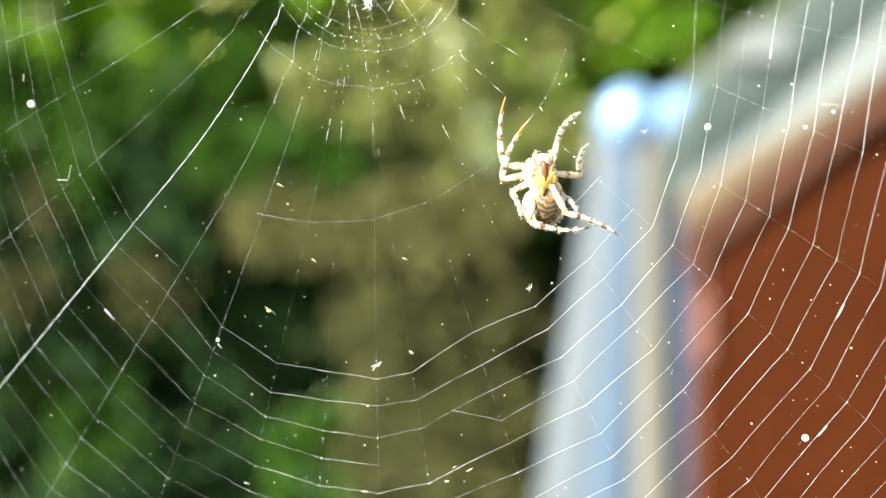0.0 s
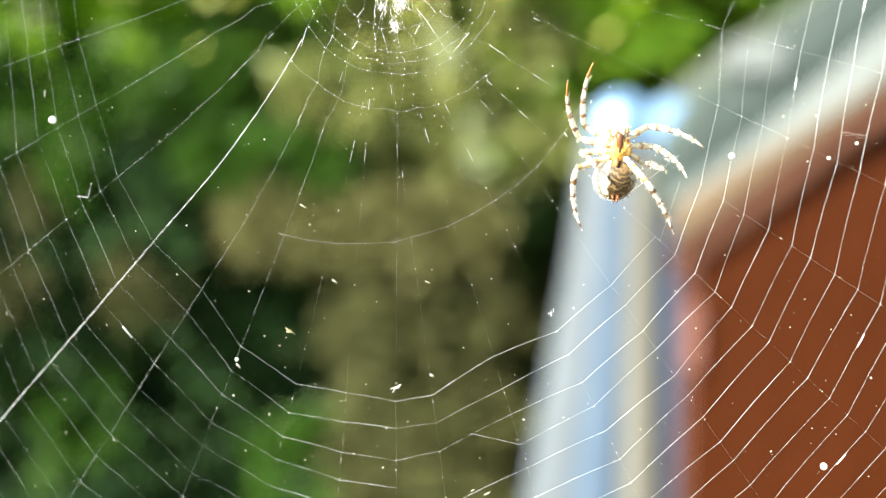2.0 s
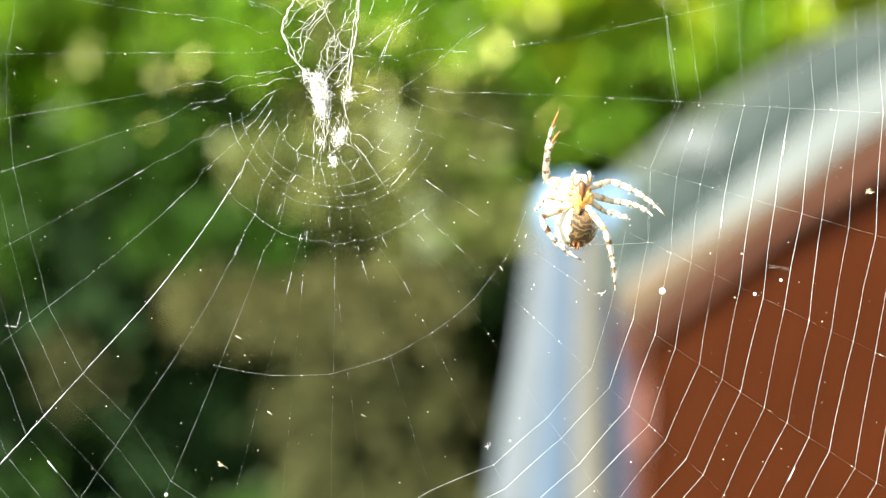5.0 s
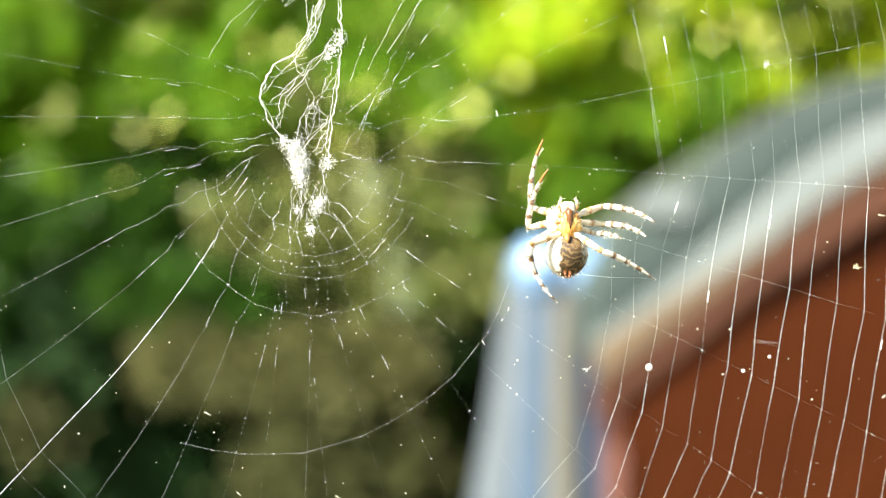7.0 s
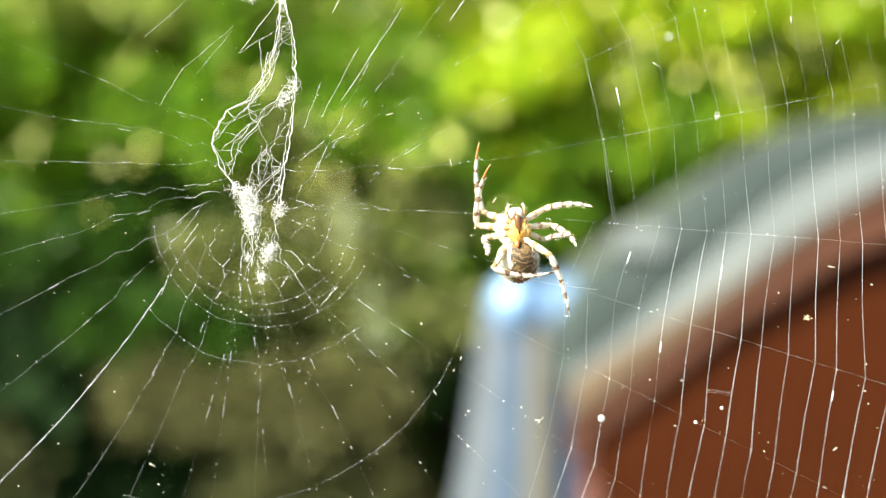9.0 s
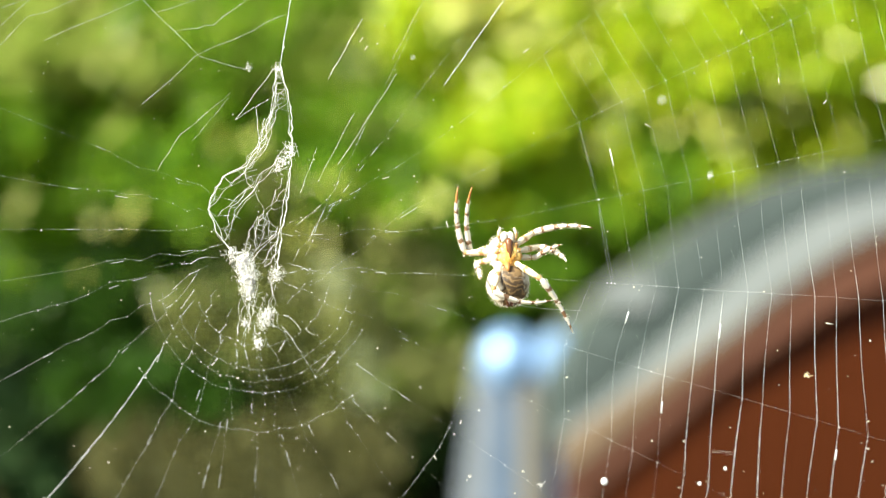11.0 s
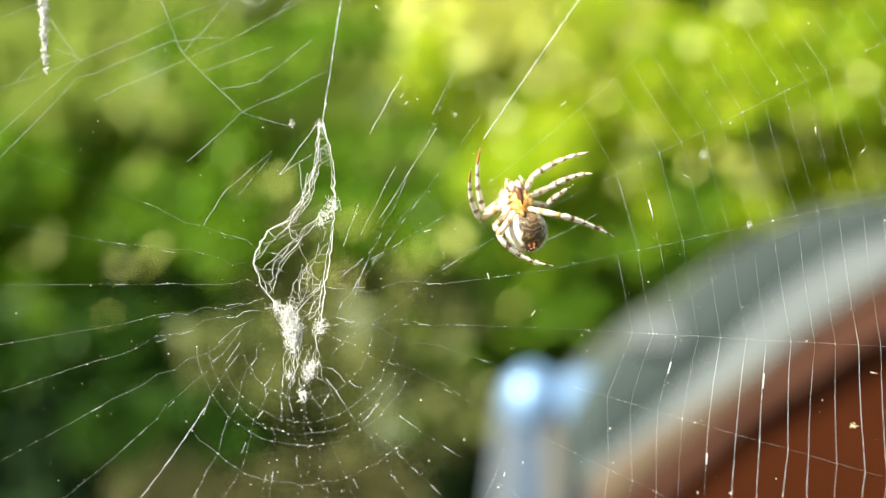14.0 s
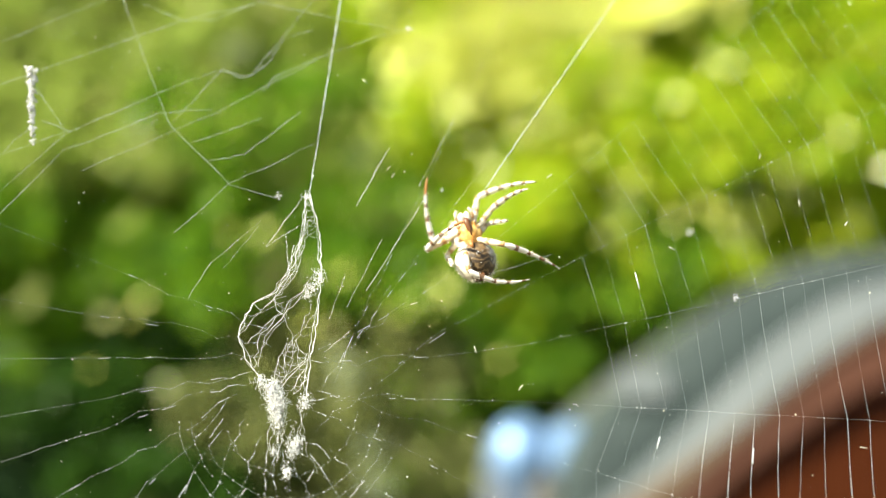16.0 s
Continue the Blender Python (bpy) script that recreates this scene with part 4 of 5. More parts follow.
def abdomen_material():
    m = material("patterned_abdomen", (0.026, 0.015, 0.007), 0.5, second=(0.10, 0.060, 0.026), scale=650, bump=0.5, spread=0.3)
    nt = m.node_tree
    b = nt.nodes["Principled BSDF"]
    old = b.inputs["Base Color"].links[0].from_socket
    tc = nt.nodes.new("ShaderNodeTexCoord")
    wave = nt.nodes.new("ShaderNodeTexWave")
    wave.bands_direction = "Z"
    wave.inputs["Scale"].default_value, wave.inputs["Distortion"].default_value, wave.inputs["Detail"].default_value = 330, 16, 5
    wave.inputs["Detail Scale"].default_value = 1.5
    nt.links.new(tc.outputs["Object"], wave.inputs["Vector"])
    sharp = nt.nodes.new("ShaderNodeValToRGB")
    sharp.color_ramp.elements[0].position, sharp.color_ramp.elements[1].position = 0.55, 0.85
    sharp.color_ramp.elements[0].color, sharp.color_ramp.elements[1].color = (0, 0, 0, 1), (0.75, 0.75, 0.75, 1)
    nt.links.new(wave.outputs["Fac"], sharp.inputs[0])
    one = nt.nodes.new("ShaderNodeMix")
    one.data_type = "RGBA"
    nt.links.new(sharp.outputs[0], one.inputs[0])
    nt.links.new(old, one.inputs[6])
    one.inputs[7].default_value = (0.21, 0.135, 0.06, 1)
    # pale flanks; the wider left one has the sun's glare put into its colour
    sep, ab = nt.nodes.new("ShaderNodeSeparateXYZ"), nt.nodes.new("ShaderNodeMath")
    ab.operation = "MAXIMUM"
    nt.links.new(tc.outputs["Object"], sep.inputs[0])
    near, far = nt.nodes.new("ShaderNodeMath"), nt.nodes.new("ShaderNodeMath")
    for node, gain in ((near, -1.9), (far, 0.75)):
        node.operation, node.inputs[1].default_value = "MULTIPLY", gain
        nt.links.new(sep.outputs[0], node.inputs[0])
    nt.links.new(near.outputs[0], ab.inputs[0])
    nt.links.new(far.outputs[0], ab.inputs[1])
    jag = nt.nodes.new("ShaderNodeTexNoise")
    jag.inputs["Scale"].default_value = 900
    nt.links.new(tc.outputs["Object"], jag.inputs["Vector"])
    add = nt.nodes.new("ShaderNodeMath")
    add.operation = "MULTIPLY_ADD"
    add.inputs[1].default_value = 0.0028
    nt.links.new(jag.outputs[0], add.inputs[0])
    nt.links.new(ab.outputs[0], add.inputs[2])
    flank = nt.nodes.new("ShaderNodeMapRange")
    flank.inputs[1].default_value, flank.inputs[2].default_value = 0.0028, 0.0036
    nt.links.new(add.outputs[0], flank.inputs[0])
    two = nt.nodes.new("ShaderNodeMix")
    two.data_type = "RGBA"
    nt.links.new(flank.outputs[0], two.inputs[0])
    nt.links.new(one.outputs[2], two.inputs[6])
    two.inputs[7].default_value = (0.80, 0.75, 0.64, 1)
    nt.links.new(two.outputs[2], b.inputs["Base Color"])
    return m


def build_spider():
    rng = random.Random(8)
    root = thing("spider")
    tagged(root, "garden orb-weaver spider with amber underside and ringed bristly legs", "spider")
    s = Soup()
    s.ball((-0.45 * MM, 0.7 * MM, 0.4 * MM), (2.0 * MM, 0.95 * MM, 2.2 * MM), 10, 16, 0.08)
    s.ball((0, 0.5 * MM, 2.2 * MM), (1.05 * MM, 0.8 * MM, 0.8 * MM), 8, 12, 0.05)
    for k in range(70):
        a = rng.uniform(0, 6.28)
        p = Vector((math.cos(a) * 1.95 - 0.45, 0.7, 0.5 + math.sin(a) * 2.2)) * MM
        s.tube([p, p + Vector((math.cos(a) * 0.32, rng.uniform(-0.3, 0.3), math.sin(a) * 0.32)) * MM], [0.035 * MM, 0.01 * MM], 3, mat=1, cap=False)
    part("carapace", s, [HAIRY, HAIR], root, "pale-haired head and back shield")
    s = Soup()
    s.ball((0.15 * MM, -0.15 * MM, 0.15 * MM), (1.38 * MM, 0.55 * MM, 1.6 * MM), 16, 24, 0.34)
    sternum = part("sternum", s, AMBER, root, "amber breastplate")
    s = Soup()
    s.tube([Vector(q) * MM for q in ((0.08, -0.40, 2.0), (0.12, -0.50, 1.6), (0.14, -0.53, 1.1), (0.18, -0.58, 0.5), (0.22, -0.58, 0.0), (0.24, -0.56, -0.4))],
           [r * MM for r in (0.30, 0.52, 0.40, 0.44, 0.16, 0.10)], 7)
    part("sternum_mark", s, MARK, sternum, "dark brown middle mark")
    for sx in (-1, 1):
        s = Soup()
        s.tube([Vector((sx * 0.42, 0.0, 1.5)) * MM, Vector((sx * 0.45, -0.35, 2.0)) * MM, Vector((sx * 0.38, -0.5, 2.6)) * MM, Vector((sx * 0.30, -0.45, 2.85)) * MM], [0.36 * MM, 0.42 * MM, 0.32 * MM, 0.12 * MM], 10)
        part("chelicera", s, HAIRY, root)
        s = Soup()
        pts = [Vector((sx * 0.7, -0.1, 1.5)) * MM, Vector((sx * 1.1, -0.35, 2.2)) * MM, Vector((sx * 1.0, -0.5, 2.9)) * MM, Vector((sx * 0.75, -0.55, 3.3)) * MM]
        s.tube(pts, [0.22 * MM, 0.2 * MM, 0.2 * MM, 0.08 * MM], 8)
        bristles(s, pts, [0.2 * MM] * 4, 24, 0.3 * MM, rng)
        part("pedipalp", s, [FEMUR, HAIR], root, "short ringed feeler")
    # abdomen
    s = Soup()
    n = 14
    for i in range(n + 1):
        th = math.pi * i / n
        for k in range(20):
            ph = 2 * math.pi * k / 20
            d = Vector((math.sin(th) * math.cos(ph), math.sin(th) * math.sin(ph), math.cos(th)))
            w = 1.0 + 0.10 * d.z - 0.04 * d.z * d.z
            g = 1 + 0.035 * noise.noise(d * 4)
            s.v.append((d.x * 2.62 * w * g * MM, d.y * 2.2 * w * g * MM, d.z * 2.6 * g * MM))
    for i in range(n):
        for k in range(20):
            a, b = i * 20 + k, i * 20 + (k + 1) % 20
            s.f.append((a, a + 20, b + 20, b))
            s.mi.append(0)
    for k in range(210):
        a = rng.uniform(0, 6.28)
        d = Vector((math.cos(a), rng.uniform(-0.5, 0.5), math.sin(a))).normalized()
        p = Vector((d.x * 2.56, d.y * 2.1, d.z * 2.52)) * MM
        s.tube([p, p + d * 0.27 * MM * rng.uniform(0.5, 1.3) + Vector((0, 0, -0.15 * MM))], [0.035 * MM, 0.01 * MM], 3, mat=1, cap=False)
    abdomen = part("abdomen", s, [abdomen_material(), HAIR], root, "dark brown belly with tan markings and pale flanks, the left widened as sunlight", at=Vector((-0.1, 0.7, -3.55)) * MM)
    s = Soup()
    s.tube([Vector((-0.1, -1.35, 2.35)) * MM, Vector((-0.1, -1.8, 1.9)) * MM, Vector((-0.05, -2.05, 1.5)) * MM], [0.40 * MM, 0.30 * MM, 0.12 * MM], 8)
    part("epigyne", s, TIP, abdomen, "amber plate at the front of the belly")
    for dx, dz in ((-0.28, 0), (0.28, 0), (-0.18, -0.35), (0.18, -0.35)):
        s = Soup()
        s.tube([Vector((dx, -1.3, -2.05 + dz)) * MM, Vector((dx * 1.1, -1.75, -2.4 + dz)) * MM], [0.24 * MM, 0.10 * MM], 8)
        part("spinneret", s, MARK, abdomen)
    legs, shins = {}, {}
    for side, sx in (("left", -1), ("right", 1)):
        for i in (1, 2, 3, 4):
            lf, ld = FEMUR_LENGTH[i], SHIN_LENGTH[i]
            thick = {1: 1.04, 2: 1.02, 3: 0.87, 4: 0.99}[i]
            s = Soup()
            us = [-0.1, 0.0, 0.10, 0.16, 0.35, 0.6, 0.8, 0.86, 0.95, 1.02]
            rs = [0.30, 0.42, 0.40, 0.30, 0.44, 0.42, 0.33, 0.30, 0.36, 0.22]
            pts = [Vector((0, 0, lf * u)) * MM for u in us]
            rad = [r * thick * MM for r in rs]
            s.tube(pts, rad, 9)
            bristles(s, pts[3:], rad[3:], 34, 0.25 * MM, rng)
            x, z = COXA[i]
            leg = part("leg", s, [FEMUR, HAIR], root, at=Vector((sx * x, 0, z)) * MM)
            s = Soup()
            bend = {("left", 4): 0.8}.get((side, i), -0.55 if i < 3 else -0.35)
            us = [0.0, 0.06, 0.2, 0.38, 0.47, 0.50, 0.62, 0.76, 0.80, 0.9, 1.0]
            rs = [0.24, 0.36, 0.38, 0.30, 0.26, 0.22, 0.23, 0.19, 0.15, 0.13, 0.06]
            pts = [Vector((bend * 4 * u * (1 - u) * (ld / 8), 0.25 * math.sin(3.1 * u), ld * u)) * MM for u in us]
            rad = [r * thick * MM for r in rs]
            s.tube(pts, rad, 9)
            bristles(s, pts[1:9], rad[1:9], 90, 0.24 * MM, rng)
            if i < 3 and side == "left":
                s.tube(pts[7:], [r * 1.06 for r in rad[7:]], 9, mat=2)
            for sd in (-1, 1):
                s.tube([pts[-1], pts[-1] + Vector((sd * 0.10, -0.05, 0.22)) * MM], [0.04 * MM, 0.012 * MM], 4)
            shin = part("shin", s, [SHIN, HAIR, TIP], leg, at=Vector((0, 0, lf)) * MM)
            legs[side, i], shins[side, i] = leg, shin
    return root, legs, shins


def build_fresh_thread():
    s = Soup()
    s.tube([(0, 0, 0), (0.004, 0, 0.0004), (0.0085, 0, 0.0012)], 0.011 * MM, 4)
    ob = part("fresh_thread", s, SILK)
    return tagged(ob, "fresh white silk thread drawn out behind the spider", "silk thread")


web, fresh_turn = build_web()
build_litter()
spider, legs, shins = build_spider()
fresh = build_fresh_thread()

SPIDER_ROWS = [
    (0, 0.02031, 0.00250, -0.01137, -1.9),
    (0.5, 0.02031, 0.00250, -0.01124, -3.1),
    (1, 0.01950, 0.00250, -0.00887, -9.8),
    (1.5, 0.02521, 0.00250, -0.00538, 0.8),
    (2, 0.02625, 0.00250, -0.00481, 0.8),
    (2.5, 0.02599, 0.00250, -0.00306, -4.2),
    (3, 0.02678, 0.00250, -0.00304, -15.6),
    (3.5, 0.02833, 0.00250, 0.00059, 0.4),
    (4, 0.02964, 0.00250, 0.00336, 3.8),
    (6.5, 0.02906, 0.00250, 0.00865, 1.3),
    (7, 0.02984, 0.00250, 0.01097, -0.9),
    (7.5, 0.03004, 0.00250, 0.01307, -12.4),
    (8, 0.03072, 0.00250, 0.01303, -14.0),
    (8.5, 0.02935, 0.00250, 0.01517, -6.8),
    (9, 0.02923, 0.00250, 0.01617, -5.1),
    (11.5, 0.02768, 0.00250, 0.02342, -2.3),
    (12, 0.02684, 0.00250, 0.02664, -18.0),
    (12.5, 0.02744, 0.00250, 0.02875, -26.2),
    (13, 0.02836, 0.00250, 0.02982, -31.7),
    (13.5, 0.02524, 0.00250, 0.03056, -11.4),
    (14, 0.02503, 0.00250, 0.03366, -15.0),
    (14.5, 0.02373, 0.00250, 0.03531, -35.0),
    (15, 0.02429, 0.00250, 0.03549, -37.8),
    (15.5, 0.02279, 0.00250, 0.03700, -32.4),
    (16, 0.02033, 0.00250, 0.03896, -16.0),
]
THREAD_TILT = [-37, -33, -38, -30, -30, -40, -40, -35, -10, 10, 10, -40, -30, 15, 15, 12, 5, -30, -45, -10, -20, -45, -40, -25, -10]


def motions():
    walk(spider, [(t, pose(x, y, z, 0, a, 0)) for t, x, y, z, a in SPIDER_ROWS])
    walk(fresh, [(t, Matrix.Translation(pose(x, y, z, 0, a, 0) @ Vector((0.0006, -0.0008, -0.0058))) @ pose(0, 0, 0, 0, tilt, 0)) for (t, x, y, z, a), tilt in zip(SPIDER_ROWS, THREAD_TILT)])

    for ob, out, when in fresh_turn:
        home = ob.location.copy()
        away = Matrix.Translation(home + out + Vector((0, 0.0002, 0)))
        walk(ob, [(0, away), (when - 0.7, away), (when, Matrix.Translation(home)), (16, Matrix.Translation(home))])

    def turn(ob, rows):
        x, y, z = ob.location
        walk(ob, [(t, pose(x, y, z, rx, ry, rz)) for t, rx, ry, rz in rows])

    turn(legs["left", 1], [(0, -31, -83, 0), (0.5, -29, -82, 0), (1, 136, -71, 180), (1.25, -44, -55, 0), (1.5, -44, -1, 0), (2, -44, -61, 0), (2.5, 136, -71, 180), (3, 147, -86, 180), (3.5, 160, -87, 180), (4, -44, -55, 0), (6.5, 137, -90, -180), (7, -44, -68, 0), (7.5, 136, -70, 180), (8, 139, -69, 180), (8.5, -30, -85, 0), (9, -44, -57, 0), (11.5, 136, -79, 180), (12, -41, -72, 0), (12.25, -43, -13, 1), (12.5, -44, 47, 0), (13, -44, 5, 0), (13.5, -44, 16, 0), (13.75, -44, -41, 0), (14, 136, -82, 180), (14.25, -44, -35, 0), (14.5, -44, 29, 0), (15, -44, 17, 0), (15.5, -44, 17, 0), (15.75, -44, -41, 0), (16, 136, -81, 180)])
    turn(shins["left", 1], [(0, 105, 59, 85), (0.5, 111, 61, 86), (1, 149, 39, 127), (1.25, 97, 33, 45), (1.5, 86, -7, -7), (1.75, 85, 18, 21), (2, 100, 40, 56), (2.5, 127, 38, 130), (3, 138, 46, 137), (3.5, 160, 59, 142), (4, 87, 37, 47), (6.5, 130, 45, 109), (7, 99, 44, 70), (7.5, 133, 33, 140), (8, 136, 36, 140), (8.5, 135, 57, 116), (9, 79, 37, 47), (11.5, 134, 44, 108), (12, 119, 48, 97), (12.25, 93, 23, 36), (12.5, 100, -9, -8), (13, 100, 12, 12), (13.5, 107, -10, -9), (13.75, 106, 25, 42), (14, 144, 43, 114), (14.17, 112, 33, 58), (14.33, 101, 8, 18), (14.5, 109, -18, -18), (15, 100, -10, -10), (15.5, 109, -19, -19), (15.67, 97, 4, 21), (15.83, 101, 29, 60), (16, 127, 43, 114)])
    turn(legs["left", 2], [(0, 151, -82, 180), (0.5, 146, -78, 180), (1, 137, -78, 180), (1.5, -44, -46, 0), (2, -44, -75, 0), (2.5, 146, -82, 180), (3, -28, -87, 0), (3.5, -44, -44, 0), (4, -44, -79, 0), (6.5, -44, -23, 0), (7, 136, -82, 180), (7.5, 136, -73, 180), (8, 140, -71, 180), (8.5, -44, -47, 0), (9, -40, -74, 0), (11.5, -33, -87, 0), (12, 136, -82, 180), (12.5, 136, -65, 180), (13, 146, -88, 180), (13.5, 149, -81, 180), (14, 149, -81, 180), (14.5, 150, -63, 180), (15, 142, -69, 180), (15.5, -17, -81, 0), (16, 170, -79, -180)])
    turn(shins["left", 2], [(0, 157, 46, 144), (0.5, 149, 41, 144), (1, 160, 33, 143), (1.25, 120, 40, 71), (1.5, 98, 13, 14), (2, 96, 37, 49), (2.5, 130, 55, 104), (3, 123, 61, 103), (3.5, 109, 27, 30), (4, 133, 46, 90), (6.5, 107, 12, 12), (6.75, 118, 35, 61), (7, 148, 41, 124), (7.5, 130, 36, 135), (8, 163, 37, 140), (8.5, 132, 42, 64), (9, 125, 50, 89), (11.5, 89, 55, 69), (12, 156, 36, 134), (12.5, 136, 31, 145), (13, 139, 45, 139), (13.5, 127, 55, 122), (14, 158, 58, 104), (14.5, 157, 24, 165), (15, 151, 27, 156), (15.5, 131, 72, 116), (15.75, -157, 39, 177), (16, -138, -5, -179)])
    turn(legs["left", 3], [(0, 164, -64, 180), (0.5, 160, -63, -180), (1, 170, -51, 180), (1.5, -10, -75, 0), (2, 170, -87, 180), (2.5, 170, -68, 180), (3, 170, -88, -180), (3.5, 170, -54, 180), (4, 170, -78, 180), (6.5, -13, -81, 0), (7, 170, -61, 180), (7.5, 144, -45, 180), (8, 139, -55, -180), (8.5, 163, -85, -180), (9, 151, -88, 180), (11.5, 143, -78, 180), (12, 138, -74, -180), (12.5, 154, -83, -180), (13, 170, -80, 180), (13.5, -10, -56, 0), (14, 156, -58, 180), (14.5, -10, -73, 0), (15, -18, -79, 0), (15.5, 170, -82, 180), (16, 140, -60, -180)])
    turn(shins["left", 3], [(0, 130, -74, -78), (0.5, 112, -67, -63), (1, 60, -47, -11), (1.25, 147, -82, -97), (1.5, -139, -45, -170), (2, -134, -50, -168), (2.5, 143, -80, -81), (3, 146, -80, -84), (3.25, 61, -52, -6), (3.5, 48, -15, -3), (4, 74, -39, -8), (6.5, 96, -66, -32), (7, 71, -29, -6), (7.5, 119, -46, -48), (8, 130, -46, -61), (8.5, 97, -60, -32), (9, 154, -61, -93), (11.5, 142, -53, -78), (12, 149, -48, -87), (12.17, 177, -17, -134), (12.33, 177, 22, -166), (12.5, 145, 51, 142), (13, 171, 57, 164), (13.25, 99, 75, 74), (13.5, 55, 49, 12), (13.75, 68, -5, 1), (14, 102, -51, -34), (14.17, 79, -11, -6), (14.33, 73, 32, 8), (14.5, 94, 75, 41), (15, 122, 72, 79), (15.5, 79, 55, 15), (15.75, 86, 2, -8), (16, 121, -42, -48)])
    turn(legs["left", 4], [(0, -150, -12, -180), (0.5, -150, -14, 180), (1, -150, -41, 180), (1.5, -141, -40, 180), (2, -150, -71, 180), (2.5, -150, -25, 180), (3, -144, -21, -180), (3.5, -150, -56, -180), (4, -150, -61, 180), (6.5, -150, -70, 180), (7, -150, -69, 180), (7.5, -150, -25, -180), (8, -150, -18, 180), (8.5, -150, -65, 180), (9, -150, -34, 180), (11.5, -143, -19, 180), (12, -150, -35, 180), (12.5, -150, -12, -180), (13, -150, 17, 180), (13.5, -150, -26, 180), (14, -150, -47, 180), (14.5, -150, 3, 180), (15, -150, 14, 180), (15.5, -150, -26, 180), (16, -150, -9, 180)])
    turn(shins["left", 4], [(0, -108, -60, 99), (0.5, -100, -60, 90), (1, -116, -59, 108), (1.5, -59, -22, 19), (2, -83, -58, 68), (2.5, -126, -57, 118), (3, -133, -46, 132), (3.5, -160, -22, 167), (4, -133, -54, 126), (6.5, -142, -49, 138), (7, -112, -59, 102), (7.5, -131, -55, 124), (8, -124, -57, 116), (8.5, -158, -28, 162), (9, -142, -49, 138), (11.5, -120, -52, 108), (12, -144, -48, 140), (12.5, -112, -59, 105), (13, -98, -60, 85), (13.5, -140, -51, 136), (14, -112, -60, 101), (14.5, -86, -59, 73), (15, -75, -56, 58), (15.5, -125, -57, 117), (16, -81, -58, 66)])
    turn(legs["right", 1], [(0, -44, 15, 0), (0.5, -44, 15, 0), (1, -44, 18, 0), (1.5, -37, 70, 0), (2, -44, 58, 0), (2.5, -44, 23, 0), (3, -44, 24, 0), (3.5, -44, 36, 0), (4, -44, 47, 0), (6.5, -44, 78, 0), (7, -34, 68, 0), (7.5, -44, 39, 0), (8, -44, 54, 0), (8.5, -44, 59, 0), (9, -44, 59, 0), (11.5, -43, 45, 0), (12, -37, 17, 0), (12.5, -44, 76, 0), (13, -44, 60, 0), (13.5, -44, 71, 0), (14, -44, 39, 0), (14.5, 136, 89, 180), (15, -44, 80, 0), (15.5, -44, 87, 0), (16, -26, 24, 0)])
    turn(shins["right", 1], [(0, 110, 19, 20), (0.5, 110, 21, 23), (1, 108, -13, -14), (1.5, 109, 34, 32), (2, 104, 36, 46), (2.5, 116, 30, 34), (3, 109, 18, 18), (3.5, 111, 29, 32), (4, 97, 43, 68), (6.5, 103, 15, 15), (7, 98, 40, 34), (7.5, 126, 39, 53), (8, 113, 27, 29), (8.5, 106, 23, 25), (9, 109, 30, 34), (11.5, 94, 32, 36), (12, 105, 49, 57), (12.5, 108, 15, 15), (13, 107, 7, 7), (13.5, 113, 26, 29), (14, 100, 36, 44), (14.5, 107, -8, -8), (15, 106, -6, -6), (15.5, 106, -2, -2), (15.75, 93, 29, 27), (16, 101, 62, 65)])
    turn(legs["right", 2], [(0, 136, 82, 180), (0.5, -44, 82, 0), (1, -10, 76, 0), (1.5, 136, 73, 180), (2, -44, 88, 0), (2.5, -44, 88, 0), (3, -44, 83, 0), (3.5, 136, 79, -180), (4, -44, 85, 0), (6.5, 136, 58, 180), (7, 142, 90, 180), (7.5, -28, 80, 0), (8, -42, 84, 0), (8.5, 136, 76, 180), (9, -42, 83, 0), (11.5, -44, 64, 0), (12, -36, 55, 0), (12.5, 136, 69, -180), (13, 136, 88, 180), (13.5, 136, 76, 180), (14, -38, 70, 0), (14.5, 143, 54, 180), (15, 143, 74, 180), (15.5, 136, 79, 180), (16, -34, 46, 0)])
    turn(shins["right", 2], [(0, 148, -45, -84), (0.5, 107, -11, -11), (1, 70, -55, -14), (1.5, 113, -26, -28), (1.75, 102, 4, 6), (2, 111, 34, 41), (2.5, 106, -6, -6), (3, 107, -12, -12), (3.5, 126, -39, -52), (3.75, 105, -8, -6), (4, 111, 28, 32), (6.5, 111, -22, -23), (7, 103, 24, 20), (7.5, 98, 37, 24), (8, 104, 9, 8), (8.5, 108, -14, -14), (8.75, 108, 19, 18), (9, 133, 45, 64), (11.5, 140, 44, 73), (12, 104, 42, 41), (12.5, 121, 35, 44), (13, 170, 43, 116), (13.17, 120, 35, 42), (13.33, 106, -3, -3), (13.5, 125, -38, -51), (13.75, 101, -8, -8), (14, 103, 30, 26), (14.5, 104, 26, 22), (15, 136, 51, 70), (15.5, 123, 37, 48), (16, 109, 42, 38)])
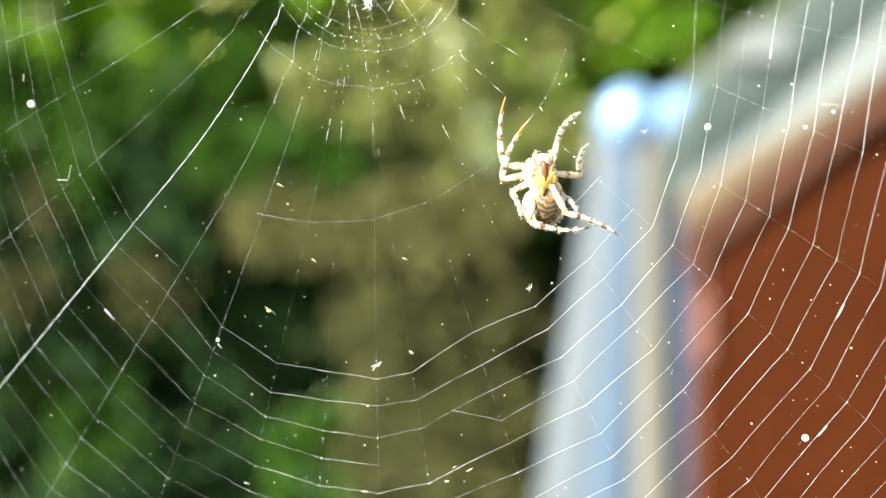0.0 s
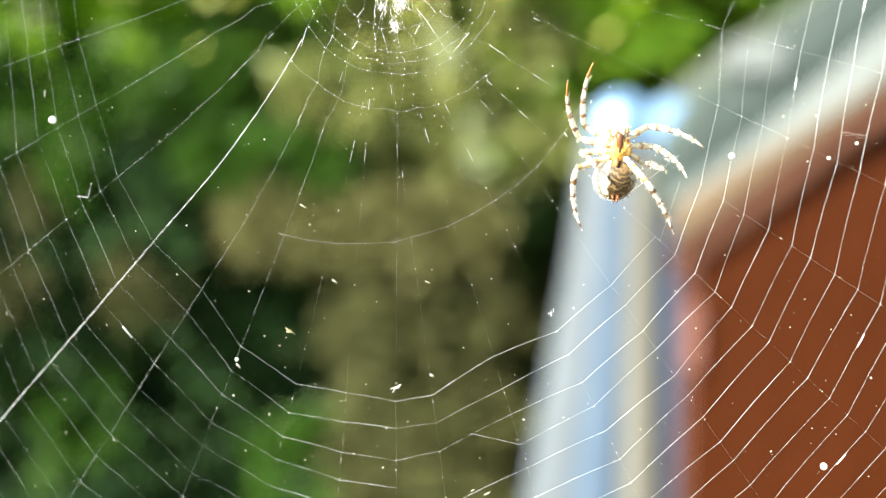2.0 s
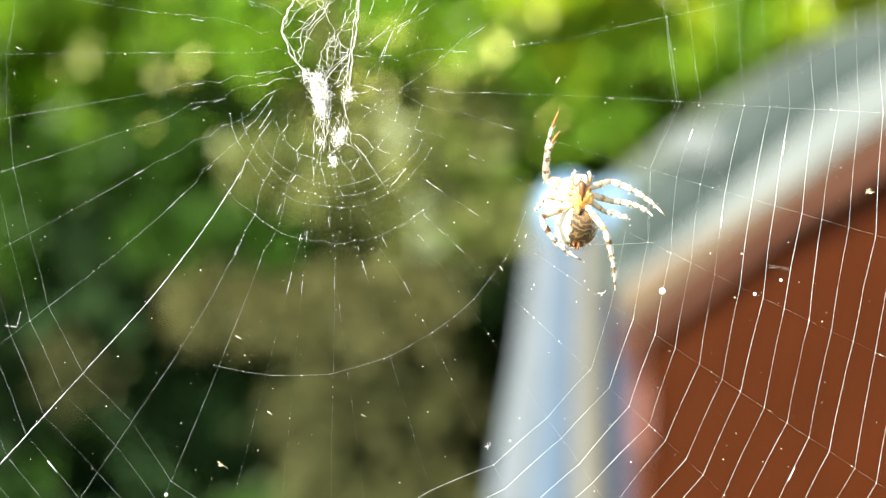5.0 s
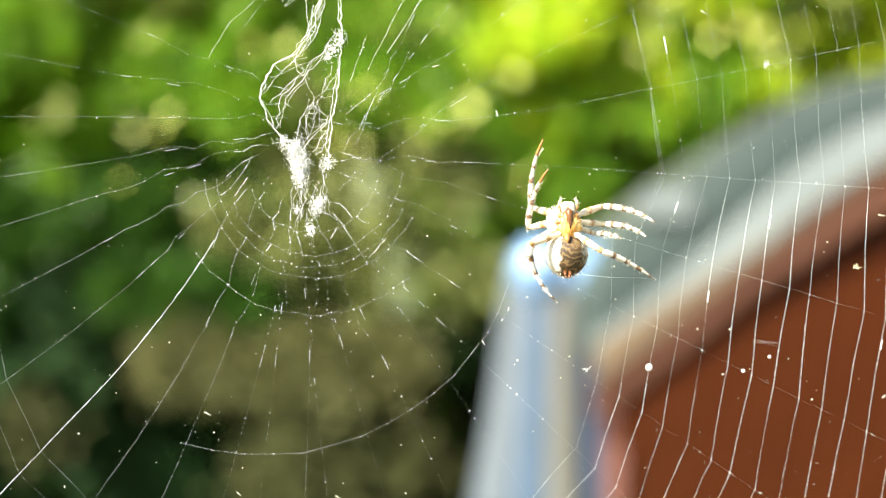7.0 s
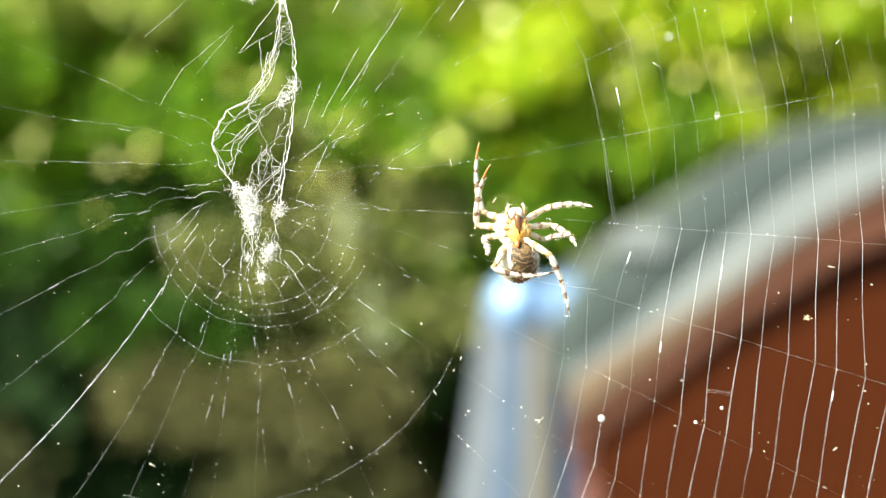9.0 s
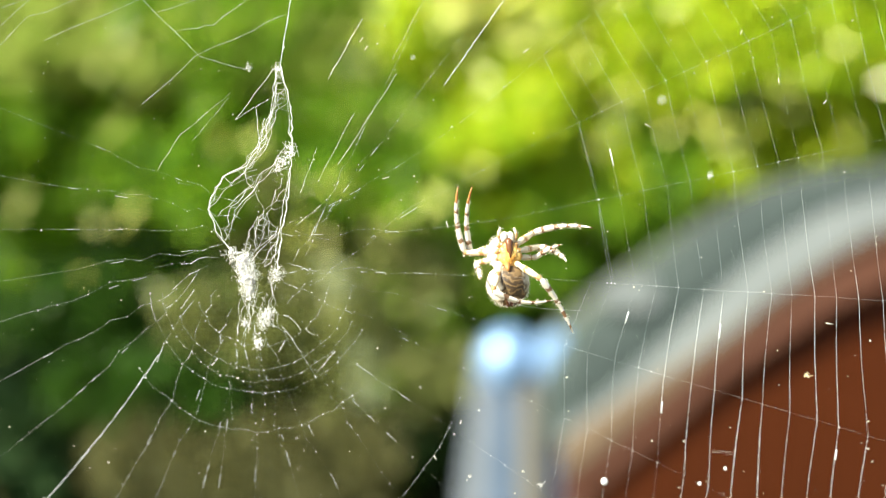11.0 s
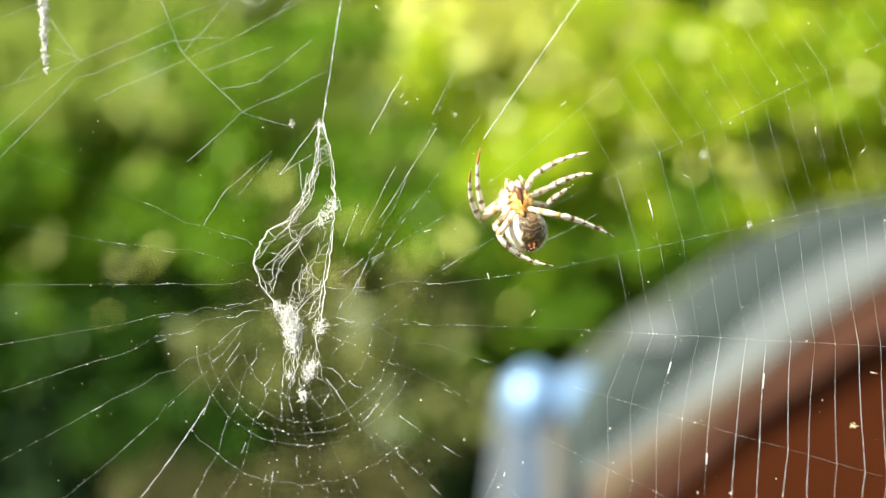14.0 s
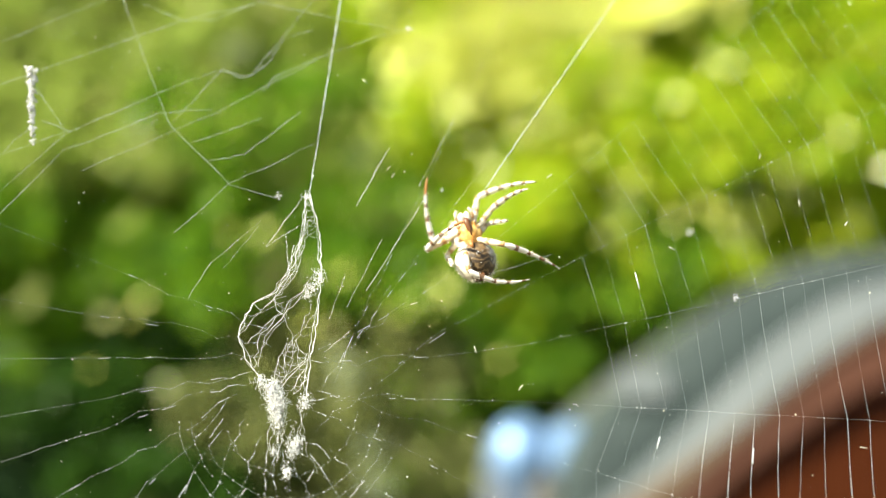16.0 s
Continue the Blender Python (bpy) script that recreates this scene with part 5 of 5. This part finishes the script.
    turn(legs["right", 3], [(0, 136, 27, 180), (0.5, 136, 44, 180), (1, 144, 58, 180), (1.5, 162, 64, 180), (2, 136, 57, 180), (2.5, 136, 75, -180), (3, -44, 87, 0), (3.5, 136, 71, 180), (4, 136, 70, 180), (6.5, 142, 52, -180), (7, 136, 79, 180), (7.5, 145, 89, 180), (8, 138, 72, -180), (8.5, 136, 71, 180), (9, 136, 73, 180), (11.5, -44, 77, 0), (12, -44, 72, 0), (12.5, 170, 57, -180), (13, 152, 63, 180), (13.5, 136, 76, -180), (14, 136, 82, 180), (14.5, 170, 52, 180), (15, 170, 71, 180), (15.5, 170, 53, 180), (15.75, -90, 83, -63), (16, -44, 47, 0)])
    turn(shins["right", 3], [(0, 107, -9, -9), (0.5, 108, 23, 24), (1, 71, 34, 29), (1.5, 67, -10, -3), (2, 107, -7, -7), (2.5, 124, 38, 49), (3, 163, 45, 105), (3.5, 101, 19, 20), (4, 108, -14, -14), (6.5, 102, 21, 17), (7, 107, 8, 8), (7.5, 129, 53, 65), (8, 124, 42, 52), (8.5, 106, -1, -1), (9, 102, -10, -10), (11.5, 106, -2, -2), (12, 123, 37, 48), (12.25, 79, 26, 16), (12.5, 48, 0, 0), (13, 92, 23, 13), (13.5, 113, 27, 30), (14, 107, -11, -11), (14.25, 64, -15, -8), (14.5, 20, -16, -3), (15, 40, 20, 4), (15.5, 20, -11, -2), (15.75, 61, 36, 14), (16, 144, 45, 79)])
    turn(legs["right", 4], [(0, -139, 26, 180), (0.5, -143, 28, 180), (1, -136, 25, 180), (1.5, -136, 68, -180), (2, -136, 39, 180), (2.5, -136, 40, 180), (3, -136, 11, -180), (3.5, -136, 45, 180), (4, -136, 40, 180), (6.5, -136, 33, 180), (7, -136, 49, 180), (7.5, -136, 63, 180), (8, -136, 57, 180), (8.5, -142, 45, 180), (9, -136, 45, 180), (11.5, -136, 46, -180), (12, -143, 59, 180), (12.5, -136, 65, 180), (13, -136, 51, -180), (13.5, -150, 69, -180), (14, -143, 51, 180), (14.5, -136, 26, -180), (15, -136, 54, 180), (15.5, -136, 30, 180), (16, -136, 47, 180)])
    turn(shins["right", 4], [(0, -68, -28, 28), (0.5, -61, -16, 13), (1, -64, -13, 13), (1.25, -65, 16, -17), (1.5, -84, 40, -56), (2, -63, 5, -5), (2.5, -64, -13, 13), (3, -74, -33, 39), (3.5, -54, -4, 4), (4, -64, 13, -13), (6.5, -64, 13, -13), (7, -63, -11, 11), (7.5, -63, 8, -8), (8, -65, 16, -17), (8.5, -59, -5, 4), (9, -66, 20, -21), (11.5, -63, 7, -7), (12, -59, 7, -5), (12.5, -65, 16, -16), (13, -63, -5, 5), (13.5, -40, -2, 1), (14, -59, -7, 5), (14.5, -64, -14, 15), (15, -75, 33, -40), (15.5, -62, -2, 2), (16, -63, -6, 6)])


motions()
